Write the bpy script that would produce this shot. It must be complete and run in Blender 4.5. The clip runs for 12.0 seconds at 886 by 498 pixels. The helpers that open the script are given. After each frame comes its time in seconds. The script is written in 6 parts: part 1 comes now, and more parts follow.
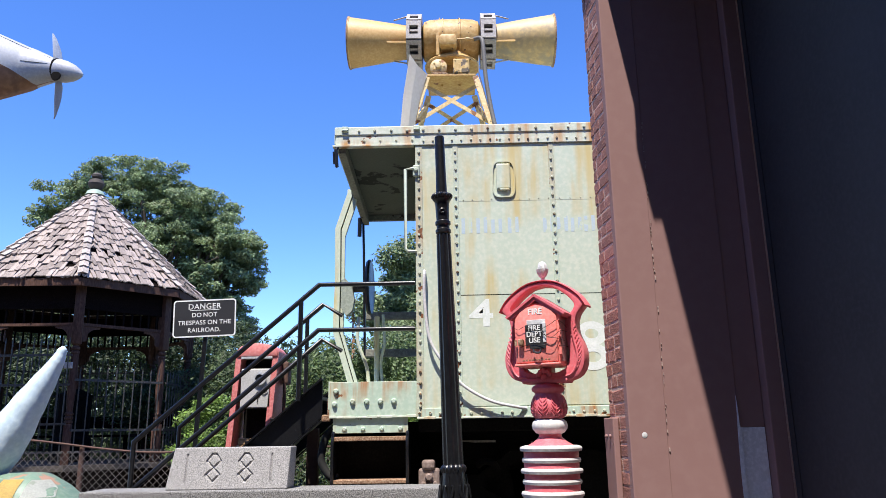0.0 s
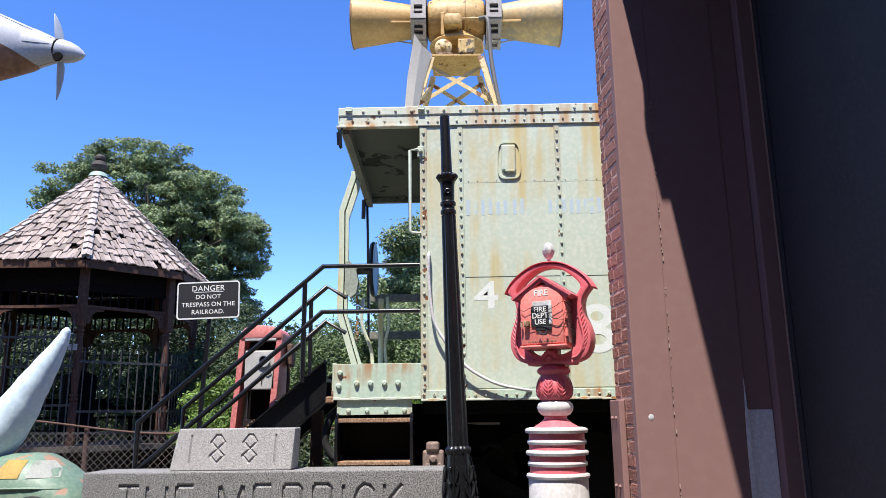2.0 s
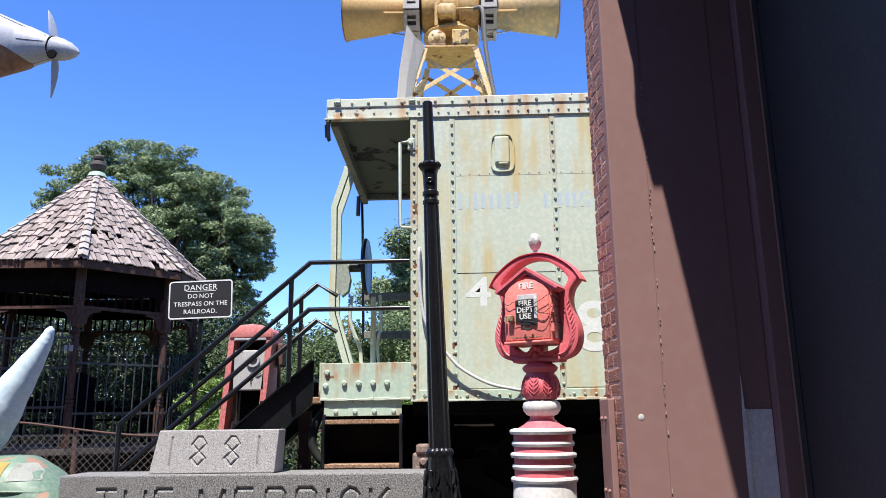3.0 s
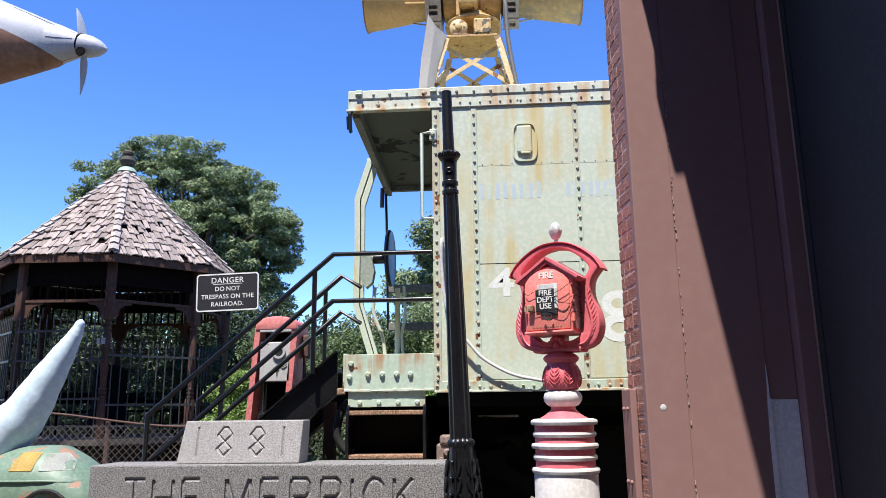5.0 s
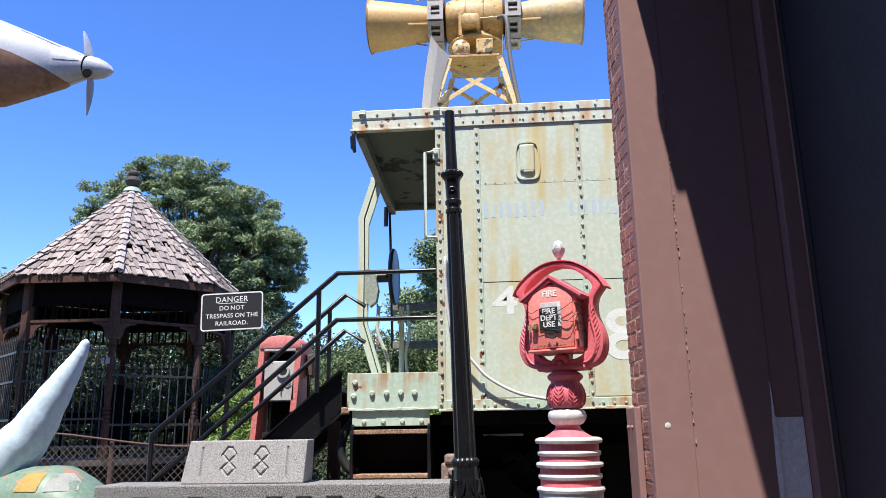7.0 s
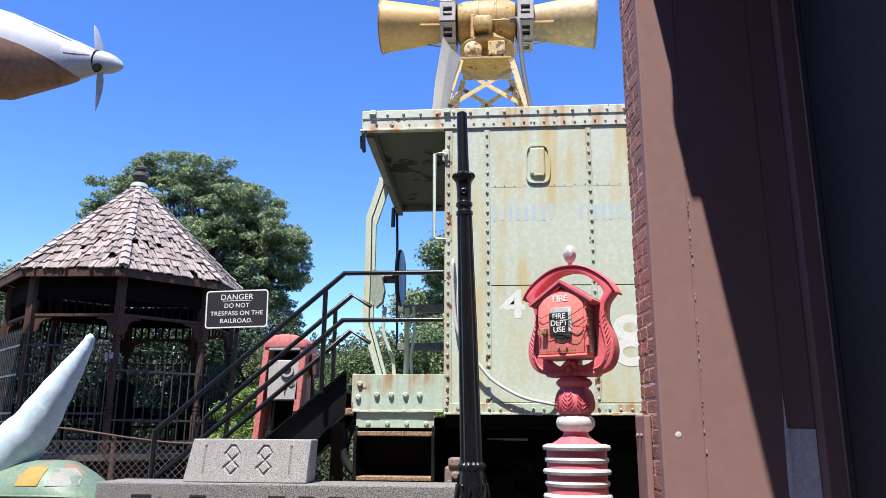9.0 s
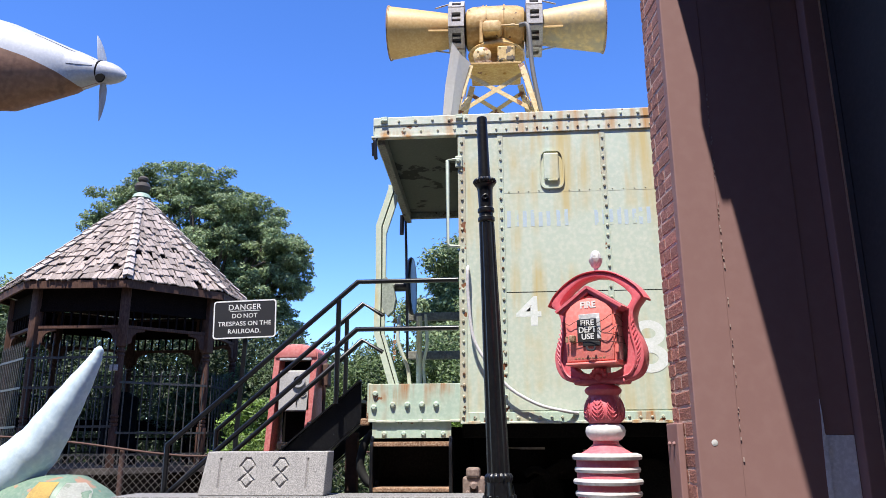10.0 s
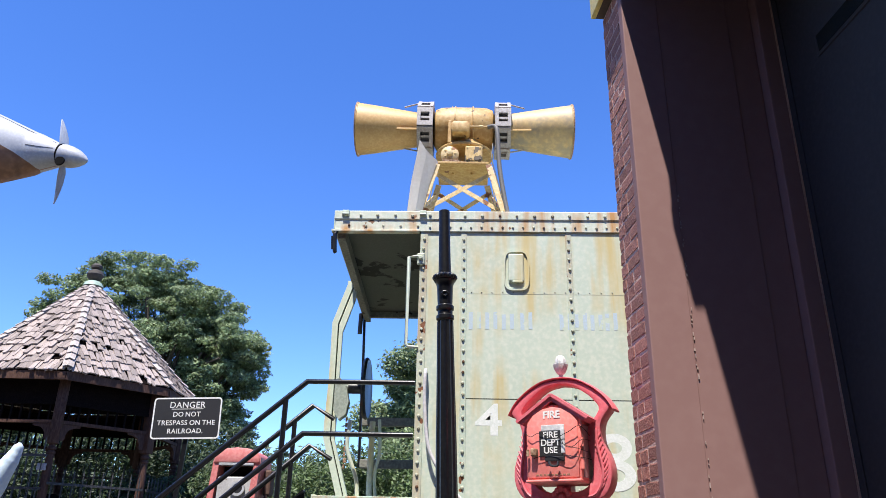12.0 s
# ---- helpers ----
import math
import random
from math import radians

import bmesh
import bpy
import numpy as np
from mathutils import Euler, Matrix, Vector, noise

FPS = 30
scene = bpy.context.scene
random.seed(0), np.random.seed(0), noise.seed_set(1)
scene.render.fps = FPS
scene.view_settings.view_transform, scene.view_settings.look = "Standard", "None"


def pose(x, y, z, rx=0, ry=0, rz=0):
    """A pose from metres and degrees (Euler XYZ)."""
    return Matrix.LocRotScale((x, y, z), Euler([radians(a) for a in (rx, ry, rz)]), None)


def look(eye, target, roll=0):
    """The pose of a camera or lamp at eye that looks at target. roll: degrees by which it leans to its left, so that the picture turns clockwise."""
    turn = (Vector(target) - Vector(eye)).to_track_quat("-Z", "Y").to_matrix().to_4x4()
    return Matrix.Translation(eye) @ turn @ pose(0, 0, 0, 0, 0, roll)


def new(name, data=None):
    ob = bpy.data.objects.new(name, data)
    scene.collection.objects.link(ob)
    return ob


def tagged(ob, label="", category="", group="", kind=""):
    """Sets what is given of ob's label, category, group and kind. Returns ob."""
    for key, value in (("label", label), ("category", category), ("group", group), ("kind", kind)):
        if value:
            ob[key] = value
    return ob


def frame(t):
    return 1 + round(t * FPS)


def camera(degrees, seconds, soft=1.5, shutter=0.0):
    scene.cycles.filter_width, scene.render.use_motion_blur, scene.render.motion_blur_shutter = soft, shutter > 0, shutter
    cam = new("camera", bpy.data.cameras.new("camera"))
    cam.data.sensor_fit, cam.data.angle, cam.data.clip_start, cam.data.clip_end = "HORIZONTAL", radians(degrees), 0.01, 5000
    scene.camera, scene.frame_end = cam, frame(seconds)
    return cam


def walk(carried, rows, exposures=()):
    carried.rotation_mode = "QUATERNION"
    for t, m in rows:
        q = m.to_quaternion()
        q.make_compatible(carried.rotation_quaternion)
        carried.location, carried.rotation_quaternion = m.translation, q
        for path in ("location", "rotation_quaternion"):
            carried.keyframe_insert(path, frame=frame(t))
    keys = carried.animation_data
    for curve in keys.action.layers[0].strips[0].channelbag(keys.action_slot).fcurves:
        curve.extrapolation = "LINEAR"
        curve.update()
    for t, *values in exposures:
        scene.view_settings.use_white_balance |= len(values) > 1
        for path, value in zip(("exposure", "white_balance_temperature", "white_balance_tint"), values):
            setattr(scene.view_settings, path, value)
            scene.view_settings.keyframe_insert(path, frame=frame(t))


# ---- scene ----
cam = camera(61.3, 12.0, soft=0.85)
PATH = [
    (0, (0.073, 0.036, 1.394), (0.042, 1.978, 1.871), -0.9),
    (0.5, (0.078, 0.047, 1.393), (0.037, 1.99, 1.868), -0.8),
    (1, (0.07, 0.05, 1.393), (0.024, 1.995, 1.857), -0.7),
    (1.5, (0.051, 0.064, 1.386), (0.009, 2.012, 1.835), -0.7),
    (2, (0.062, 0.082, 1.386), (0.021, 2.033, 1.821), -0.7),
    (2.5, (0.104, 0.164, 1.379), (0.057, 2.116, 1.813), -0.8),
    (3, (0.224, 0.321, 1.369), (0.155, 2.27, 1.812), -0.7),
    (5, (0.272, 0.346, 1.363), (0.127, 2.296, 1.786), -0.7),
    (5.5, (0.279, 0.337, 1.359), (0.137, 2.287, 1.777), -0.9),
    (6, (0.291, 0.321, 1.357), (0.151, 2.269, 1.787), -1.0),
    (6.5, (0.286, 0.326, 1.368), (0.145, 2.268, 1.823), -1.1),
    (7, (0.276, 0.327, 1.363), (0.122, 2.265, 1.833), -0.9),
    (9, (0.237, 0.357, 1.372), (0.073, 2.293, 1.847), 0.4),
    (9.5, (0.154, 0.378, 1.38), (-0.004, 2.313, 1.861), 0.2),
    (10, (0.089, 0.415, 1.385), (-0.068, 2.347, 1.88), -0.3),
    (10.5, (0.083, 0.447, 1.401), (-0.072, 2.372, 1.921), -0.8),
    (11, (0.132, 0.558, 1.427), (-0.003, 2.454, 2.049), 0.4),
    (11.5, (0.168, 0.641, 1.45), (0.071, 2.497, 2.19), 1.3),
    (12, (0.117, 0.697, 1.431), (0.054, 2.547, 2.19), 1.2),
]
walk(cam, [(t, look(eye, target, roll)) for t, eye, target, roll in PATH])

# ---- light ----
SUN = Vector((0.110, 0.42, -1.0)).normalized()
world = bpy.data.worlds.new("world")
scene.world = world
world.use_nodes = True
wn = world.node_tree
sky = wn.nodes.new("ShaderNodeTexSky")
sky.sky_type = "NISHITA"
sky.sun_disc = False
sky.sun_elevation = math.asin(-SUN.z)
sky.sun_rotation = math.atan2(-SUN.x, -SUN.y)
sky.air_density, sky.dust_density, sky.ozone_density = 0.85, 0.0, 4.5
deep = wn.nodes.new("ShaderNodeHueSaturation")
deep.inputs["Hue"].default_value, deep.inputs["Saturation"].default_value, deep.inputs["Value"].default_value = 0.514, 1.22, 1.42
wn.links.new(sky.outputs["Color"], deep.inputs["Color"])
wn.links.new(deep.outputs["Color"], wn.nodes["Background"].inputs["Color"])
wn.nodes["Background"].inputs["Strength"].default_value = 0.115
sun = new("sun", bpy.data.lights.new("sun", "SUN"))
sun.data.energy, sun.data.angle, sun.data.color = 4.6, radians(0.53), (1.0, 0.94, 0.85)
sun.matrix_world = look((0, 0, 30), Vector((0, 0, 30)) + SUN)
scene.view_settings.exposure = 0.95

# ---- materials ----
def material(name, base, rough=0.6, metal=0.0, tones=(), scale=6.0, grain=60.0, bump=0.15, streak=None, streak_at=0.6,
             chips=None, chips_at=0.68, chip_scale=9.0, stretch=(1, 1, 1), per_piece=0.0, island=False, spec=0.5, dist=0.01, streak_scale=7.0, streak_mask=(0.45, 0.62)):
    """Base colour with slow and fine variation, optional vertical stains, chips and a shift per piece."""
    m = bpy.data.materials.new(name)
    m.use_nodes = True
    nt = m.node_tree
    bsdf = nt.nodes["Principled BSDF"]
    N = nt.nodes.new
    L = nt.links.new
    co = N("ShaderNodeTexCoord")
    mp = N("ShaderNodeMapping")
    mp.inputs["Scale"].default_value = stretch
    L(co.outputs["Object"], mp.inputs["Vector"])

    def noise_of(s, detail=5.0, vec=mp):
        n = N("ShaderNodeTexNoise")
        n.inputs["Scale"].default_value, n.inputs["Detail"].default_value = s, detail
        L(vec.outputs["Vector"], n.inputs["Vector"])
        return n.outputs["Fac"]

    def ramp(fac, lo, hi):
        r = N("ShaderNodeMapRange")
        r.inputs["From Min"].default_value, r.inputs["From Max"].default_value = lo, hi
        L(fac, r.inputs["Value"])
        return r.outputs["Result"]

    def mix(fac, a, b):
        x = N("ShaderNodeMix")
        x.data_type = "RGBA"
        for sock, v in ((x.inputs[0], fac), (x.inputs[6], a), (x.inputs[7], b)):
            if isinstance(v, (int, float)):
                sock.default_value = v
            elif isinstance(v, tuple):
                sock.default_value = (*v, 1)
            else:
                L(v, sock)
        return x.outputs[2]

    lo = tones[0] if tones else tuple(c * 0.8 for c in base)
    hi = tones[1] if len(tones) > 1 else tuple(min(1, c * 1.12) for c in base)
    big, fine = noise_of(scale), noise_of(grain, 3.0)
    col = mix(ramp(big, 0.3, 0.72), lo, base)
    col = mix(ramp(fine, 0.42, 0.75), col, hi)
    rgh = rough
    if per_piece or island:
        src = N("ShaderNodeNewGeometry").outputs["Random Per Island"] if island else N("ShaderNodeObjectInfo").outputs["Random"]
        hsv = N("ShaderNodeHueSaturation")
        mr = N("ShaderNodeMapRange")
        mr.inputs["To Min"].default_value, mr.inputs["To Max"].default_value = 1 - per_piece, 1 + per_piece
        L(src, mr.inputs["Value"])
        L(mr.outputs["Result"], hsv.inputs["Value"])
        L(col, hsv.inputs["Color"])
        col = hsv.outputs["Color"]
    if streak:
        m2 = N("ShaderNodeMapping")
        m2.inputs["Scale"].default_value = (1, 1, 0.09)
        L(co.outputs["Object"], m2.inputs["Vector"])
        s1 = noise_of(streak_scale, 4.0, m2)
        s2 = noise_of(1.6, 3.0)
        mul = N("ShaderNodeMath")
        mul.operation = "MULTIPLY"
        L(ramp(s1, streak_at - 0.06, streak_at + 0.14), mul.inputs[0])
        L(ramp(s2, *streak_mask), mul.inputs[1])
        col = mix(mul.outputs[0], col, streak)
    height = fine
    if chips:
        c1 = noise_of(chip_scale, 8.0)
        k = ramp(c1, chips_at, chips_at + 0.02)
        col = mix(k, col, chips)
        sub = N("ShaderNodeMath")
        sub.operation = "SUBTRACT"
        L(fine, sub.inputs[0])
        L(k, sub.inputs[1])
        height = sub.outputs[0]
    L(col, bsdf.inputs["Base Color"])
    bsdf.inputs["Roughness"].default_value = rgh
    bsdf.inputs["Metallic"].default_value = metal
    bsdf.inputs["Specular IOR Level"].default_value = spec
    if bump:
        b = N("ShaderNodeBump")
        b.inputs["Strength"].default_value, b.inputs["Distance"].default_value = bump, dist
        L(height, b.inputs["Height"])
        L(b.outputs["Normal"], bsdf.inputs["Normal"])
    return m


RUST = (0.19, 0.07, 0.025)
M = {}
M["mint"] = material("mint_paint", (0.525, 0.60, 0.485), 0.55, tones=((0.47, 0.54, 0.44), (0.61, 0.64, 0.53)), scale=1.3, grain=28, bump=0.05,
                     streak=(0.54, 0.44, 0.20), streak_at=0.515, streak_mask=(0.44, 0.60), chips=(0.22, 0.10, 0.045), chips_at=0.735, chip_scale=5.0)
M["mint_rusty"] = material("rusty_mint_paint", (0.48, 0.57, 0.46), 0.55, tones=((0.41, 0.50, 0.40), (0.56, 0.60, 0.49)), scale=2, grain=40, bump=0.15,
                           streak=(0.40, 0.19, 0.065), streak_at=0.49, chips=RUST, chips_at=0.63, chip_scale=7.0)
M["sill"] = material("rust_streaked_mint_paint", (0.46, 0.575, 0.465), 0.55, tones=((0.40, 0.515, 0.41), (0.53, 0.62, 0.51)), scale=2, grain=30, bump=0.08,
                     streak=(0.40, 0.17, 0.05), streak_at=0.52, streak_scale=15.0, streak_mask=(0.43, 0.53), chips=(0.24, 0.10, 0.04), chips_at=0.65, chip_scale=8.0)
M["fascia"] = material("rust_stained_cream_mint_paint", (0.57, 0.62, 0.51), 0.55, tones=((0.50, 0.56, 0.45), (0.68, 0.68, 0.58)), scale=2.5, grain=30, bump=0.1,
                       streak=(0.48, 0.25, 0.08), streak_at=0.50, streak_scale=9.0, streak_mask=(0.44, 0.56), chips=(0.20, 0.09, 0.04), chips_at=0.65, chip_scale=7.0)
# Peeling ceiling paint; the overhang's shade is put into its dark base.
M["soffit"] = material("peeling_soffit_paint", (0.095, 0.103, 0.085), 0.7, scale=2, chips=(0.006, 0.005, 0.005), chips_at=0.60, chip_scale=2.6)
M["rivet"] = material("rust_bled_mint_rivets", (0.46, 0.49, 0.38), 0.6, tones=((0.30, 0.25, 0.17), (0.53, 0.57, 0.46)), scale=9, grain=14, bump=0.1, chips=(0.12, 0.06, 0.03), chips_at=0.59, chip_scale=6)
# Darker copy of the mint; shade under the roof is in this colour.
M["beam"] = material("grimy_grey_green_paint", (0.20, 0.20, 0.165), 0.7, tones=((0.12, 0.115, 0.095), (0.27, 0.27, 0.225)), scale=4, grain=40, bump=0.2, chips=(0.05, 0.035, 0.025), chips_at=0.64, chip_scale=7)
# Gear case mint, greyed to hold the shade of the platform roof.
M["case"] = material("dull_grey_green_paint", (0.30, 0.34, 0.29), 0.65, tones=((0.22, 0.25, 0.21), (0.37, 0.41, 0.35)), scale=5, grain=40, bump=0.15)
M["rust"] = material("rusty_steel", (0.30, 0.16, 0.09), 0.85, tones=((0.13, 0.06, 0.03), (0.50, 0.36, 0.24)), scale=9, grain=70, bump=0.4)
M["black"] = material("black_paint", (0.006, 0.0065, 0.0085), 0.33, tones=((0.004, 0.004, 0.005), (0.012, 0.012, 0.013)), scale=8, grain=55, bump=0.12,
                      chips=(0.040, 0.040, 0.044), chips_at=0.72, chip_scale=14)
M["iron"] = material("dull_black_iron", (0.045, 0.044, 0.045), 0.5, tones=((0.02, 0.019, 0.019), (0.09, 0.085, 0.08)), scale=3, grain=30, bump=0.2, spec=0.5)
# Near-black base puts the shade under the floor into the steel's colour.
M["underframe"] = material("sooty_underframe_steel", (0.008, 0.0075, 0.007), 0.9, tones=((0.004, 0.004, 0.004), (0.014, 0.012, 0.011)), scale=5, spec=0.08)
M["cast"] = material("brown_cast_iron", (0.24, 0.175, 0.15), 0.8, tones=((0.16, 0.11, 0.09), (0.30, 0.23, 0.20)), scale=7, grain=40, bump=0.2)
M["red"] = material("faded_red_paint", (0.66, 0.14, 0.17), 0.5, tones=((0.62, 0.115, 0.145), (0.69, 0.19, 0.22)), scale=5, grain=50, bump=0.08)
M["red_box"] = material("fire_red_paint", (0.87, 0.25, 0.215), 0.42, tones=((0.83, 0.215, 0.19), (0.89, 0.31, 0.27)), scale=6, grain=60, bump=0.08)
M["white"] = material("weathered_white_paint", (0.60, 0.585, 0.585), 0.5, tones=((0.50, 0.48, 0.47), (0.68, 0.665, 0.665)), scale=6, grain=40, bump=0.1,
                      streak=(0.56, 0.34, 0.32), streak_at=0.68)
M["silver"] = material("silver_paint", (0.60, 0.60, 0.61), 0.5, metal=0.0, tones=((0.42, 0.42, 0.43), (0.72, 0.72, 0.72)), scale=20, grain=70, bump=0.2)
M["letter"] = material("white_lettering", (0.78, 0.78, 0.76), 0.5, bump=0.0)
M["faded"] = material("faded_white_lettering", (0.72, 0.75, 0.71), 0.6, tones=((0.62, 0.67, 0.61), (0.77, 0.79, 0.77)), scale=12, grain=60)
M["faded_blue"] = material("faded_blue_lettering", (0.42, 0.52, 0.60), 0.6, tones=((0.47, 0.55, 0.54), (0.45, 0.56, 0.66)), scale=9, grain=50, chips=(0.52, 0.59, 0.48), chips_at=0.55, chip_scale=12)
M["sign_black"] = material("black_sign_face", (0.025, 0.025, 0.027), 0.45, scale=4, bump=0.03)
M["yellow"] = material("faded_yellow_enamel", (0.60, 0.37, 0.13), 0.5, tones=((0.52, 0.305, 0.10), (0.66, 0.44, 0.18)), scale=3, grain=40, bump=0.08,
                       streak=(0.50, 0.29, 0.10), streak_at=0.52, chips=(0.20, 0.09, 0.04), chips_at=0.69, chip_scale=6)
M["yellow_worn"] = material("peeling_yellow_enamel", (0.52, 0.335, 0.12), 0.55, tones=((0.38, 0.21, 0.06), (0.60, 0.42, 0.18)), scale=3.5, grain=25, bump=0.2,
                            chips=(0.10, 0.05, 0.025), chips_at=0.64, chip_scale=9)
M["yellow_flaking"] = material("flaking_yellow_enamel", (0.56, 0.38, 0.15), 0.6, tones=((0.42, 0.25, 0.08), (0.66, 0.48, 0.22)), scale=6, grain=30, bump=0.3,
                               chips=(0.12, 0.09, 0.06), chips_at=0.56, chip_scale=13)
M["yellow_stained"] = material("stained_yellow_enamel", (0.55, 0.37, 0.145), 0.55, tones=((0.33, 0.27, 0.18), (0.64, 0.46, 0.20)), scale=4.5, grain=22, bump=0.1,
                               streak=(0.30, 0.26, 0.19), streak_at=0.47, streak_mask=(0.40, 0.60), streak_scale=11.0)
M["tower"] = material("rust_spotted_cream_enamel", (0.60, 0.45, 0.22), 0.55, tones=((0.50, 0.34, 0.14), (0.66, 0.53, 0.31)), scale=4, grain=40, bump=0.15,
                      chips=(0.22, 0.085, 0.03), chips_at=0.615, chip_scale=8)
M["tray"] = material("rust_washed_yellow_enamel", (0.50, 0.32, 0.10), 0.55, tones=((0.34, 0.17, 0.045), (0.56, 0.39, 0.15)), scale=7, grain=30, bump=0.15,
                     chips=(0.20, 0.085, 0.03), chips_at=0.66, chip_scale=10)
M["galv"] = material("galvanised_steel", (0.42, 0.39, 0.37), 0.5, metal=0.1, tones=((0.30, 0.27, 0.25), (0.52, 0.49, 0.47)), scale=9, grain=50)
M["pale"] = material("pale_grey_sheet_metal", (0.64, 0.60, 0.55), 0.5, tones=((0.60, 0.56, 0.51), (0.68, 0.64, 0.59)), scale=3, grain=30, bump=0.04)
M["cable"] = material("grey_cable_jacket", (0.13, 0.125, 0.12), 0.6, scale=8)
M["granite"] = material("grey_granite", (0.34, 0.325, 0.32), 0.75, tones=((0.12, 0.12, 0.12), (0.54, 0.52, 0.51)), scale=95, grain=150, bump=0.25, dist=0.004)
M["granite_dark"] = material("weathered_dark_granite", (0.17, 0.165, 0.162), 0.8, tones=((0.04, 0.04, 0.04), (0.46, 0.45, 0.44)), scale=62, grain=115, bump=0.35, dist=0.005)
M["brick"] = material("red_brick", (0.34, 0.14, 0.108), 0.85, tones=((0.21, 0.085, 0.066), (0.45, 0.225, 0.18)), scale=22, grain=90, bump=0.8, per_piece=0.2, dist=0.006)
M["mortar"] = material("pink_mortar", (0.60, 0.42, 0.36), 0.95, tones=((0.45, 0.29, 0.24), (0.68, 0.52, 0.46)), scale=12, grain=80, bump=0.6)
M["brown"] = material("brown_paint", (0.275, 0.160, 0.150), 0.68, tones=((0.262, 0.152, 0.143), (0.285, 0.170, 0.160)), scale=1.5, grain=16, bump=0.03,
                      chips=(0.32, 0.21, 0.19), chips_at=0.78, chip_scale=16, spec=0.2)
M["primer"] = material("pale_grey_primer", (0.85, 0.84, 0.88), 0.6, scale=4, bump=0.05)
M["charcoal"] = material("charcoal_steel_paint", (0.046, 0.044, 0.047), 0.6, scale=2.5, grain=40, bump=0.06, spec=0.3)
M["slot"] = material("dark_glass_slot", (0.012, 0.02, 0.022), 0.2, bump=0)
M["cream"] = material("yellow_trim_paint", (0.75, 0.60, 0.18), 0.5, scale=5)
# Dark, so the unseen porch ceiling and added walls return little light.
M["plaster"] = material("dark_painted_boards", (0.09, 0.06, 0.05), 0.8, scale=2)
M["shingle"] = material("weathered_cedar_shingle", (0.32, 0.265, 0.24), 0.9, tones=((0.17, 0.13, 0.115), (0.46, 0.40, 0.375)), scale=5, grain=60, bump=0.7,
                        stretch=(2.2, 2.2, 0.25), per_piece=0.32)
M["shingle_joined"] = material("weathered_cedar_shingles", (0.32, 0.265, 0.24), 0.9, tones=((0.17, 0.13, 0.115), (0.46, 0.40, 0.375)), scale=5, grain=60, bump=0.7,
                               stretch=(2.2, 2.2, 0.25), per_piece=0.32, island=True)
M["flashing"] = material("pale_hip_shingle", (0.39, 0.345, 0.325), 0.85, tones=((0.25, 0.21, 0.19), (0.48, 0.43, 0.41)), scale=9, grain=50, bump=0.5, per_piece=0.25)
M["copper"] = material("verdigris_cap", (0.30, 0.40, 0.33), 0.6, scale=9)
M["brown_wood"] = material("dark_brown_stained_wood", (0.088, 0.046, 0.034), 0.75, tones=((0.055, 0.028, 0.02), (0.125, 0.068, 0.05)), scale=8, grain=50, bump=0.3, stretch=(1, 1, 0.25), spec=0.2)
# Darker copy of the brown wood, with the gazebo's inner shade painted in.
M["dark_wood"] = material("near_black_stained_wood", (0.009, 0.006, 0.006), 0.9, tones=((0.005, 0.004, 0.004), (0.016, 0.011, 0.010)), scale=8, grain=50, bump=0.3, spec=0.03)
M["caulk"] = material("dry_caulk", (0.42, 0.31, 0.28), 0.9, scale=20)
M["deck"] = material("grey_deck_boards", (0.065, 0.054, 0.047), 0.8, scale=5)
M["bark"] = material("tree_bark", (0.09, 0.07, 0.05), 0.9, scale=12, grain=50, bump=0.6)
M["chain"] = material("rusty_chain_link_wire", (0.21, 0.19, 0.18), 0.6, metal=0.4, scale=6)
M["rail_rust"] = material("rusty_fence_pipe", (0.12, 0.070, 0.056), 0.75, scale=9, grain=40, spec=0.25)
M["plane_white"] = material("silver_white_aircraft_paint", (0.41, 0.42, 0.45), 0.5, tones=((0.34, 0.35, 0.39), (0.46, 0.47, 0.49)), scale=2.5, grain=30, bump=0.03,
                            chips=(0.40, 0.22, 0.13), chips_at=0.715, chip_scale=4)
M["plane_brown"] = material("brown_aircraft_belly_paint", (0.235, 0.115, 0.062), 0.55, tones=((0.15, 0.07, 0.04), (0.27, 0.14, 0.078)), scale=2.5, grain=14, bump=0.08, streak=(0.06, 0.035, 0.025), streak_at=0.60)
M["steel"] = material("dull_steel", (0.52, 0.53, 0.55), 0.4, metal=0.2, scale=6, bump=0.04)
M["pale_blue"] = material("pale_blue_paint", (0.54, 0.67, 0.76), 0.55, tones=((0.45, 0.58, 0.68), (0.62, 0.74, 0.81)), scale=4, grain=22, bump=0.25)
M["car_green"] = material("worn_green_enamel", (0.155, 0.245, 0.18), 0.5, tones=((0.11, 0.19, 0.135), (0.22, 0.28, 0.21)), scale=4, grain=30,
                          chips=(0.34, 0.20, 0.13), chips_at=0.60, chip_scale=6)
M["car_yellow"] = material("worn_yellow_window_paint", (0.72, 0.50, 0.14), 0.55, scale=5, chips=(0.50, 0.40, 0.22), chips_at=0.66)
M["car_white"] = material("worn_white_window_paint", (0.58, 0.60, 0.56), 0.55, scale=5, chips=(0.40, 0.45, 0.37), chips_at=0.62)
M["rubber"] = material("black_rubber", (0.015, 0.015, 0.015), 0.8, scale=9)
M["faded_pink"] = material("sun_bleached_red_paint", (0.46, 0.30, 0.29), 0.6, tones=((0.38, 0.22, 0.21), (0.54, 0.40, 0.38)), scale=9, grain=50)
M["pump_red"] = material("bleached_red_pump_paint", (0.64, 0.20, 0.19), 0.5, tones=((0.52, 0.13, 0.13), (0.70, 0.29, 0.27)), scale=4, grain=40, bump=0.08, chips=(0.25, 0.10, 0.07), chips_at=0.70, chip_scale=9)
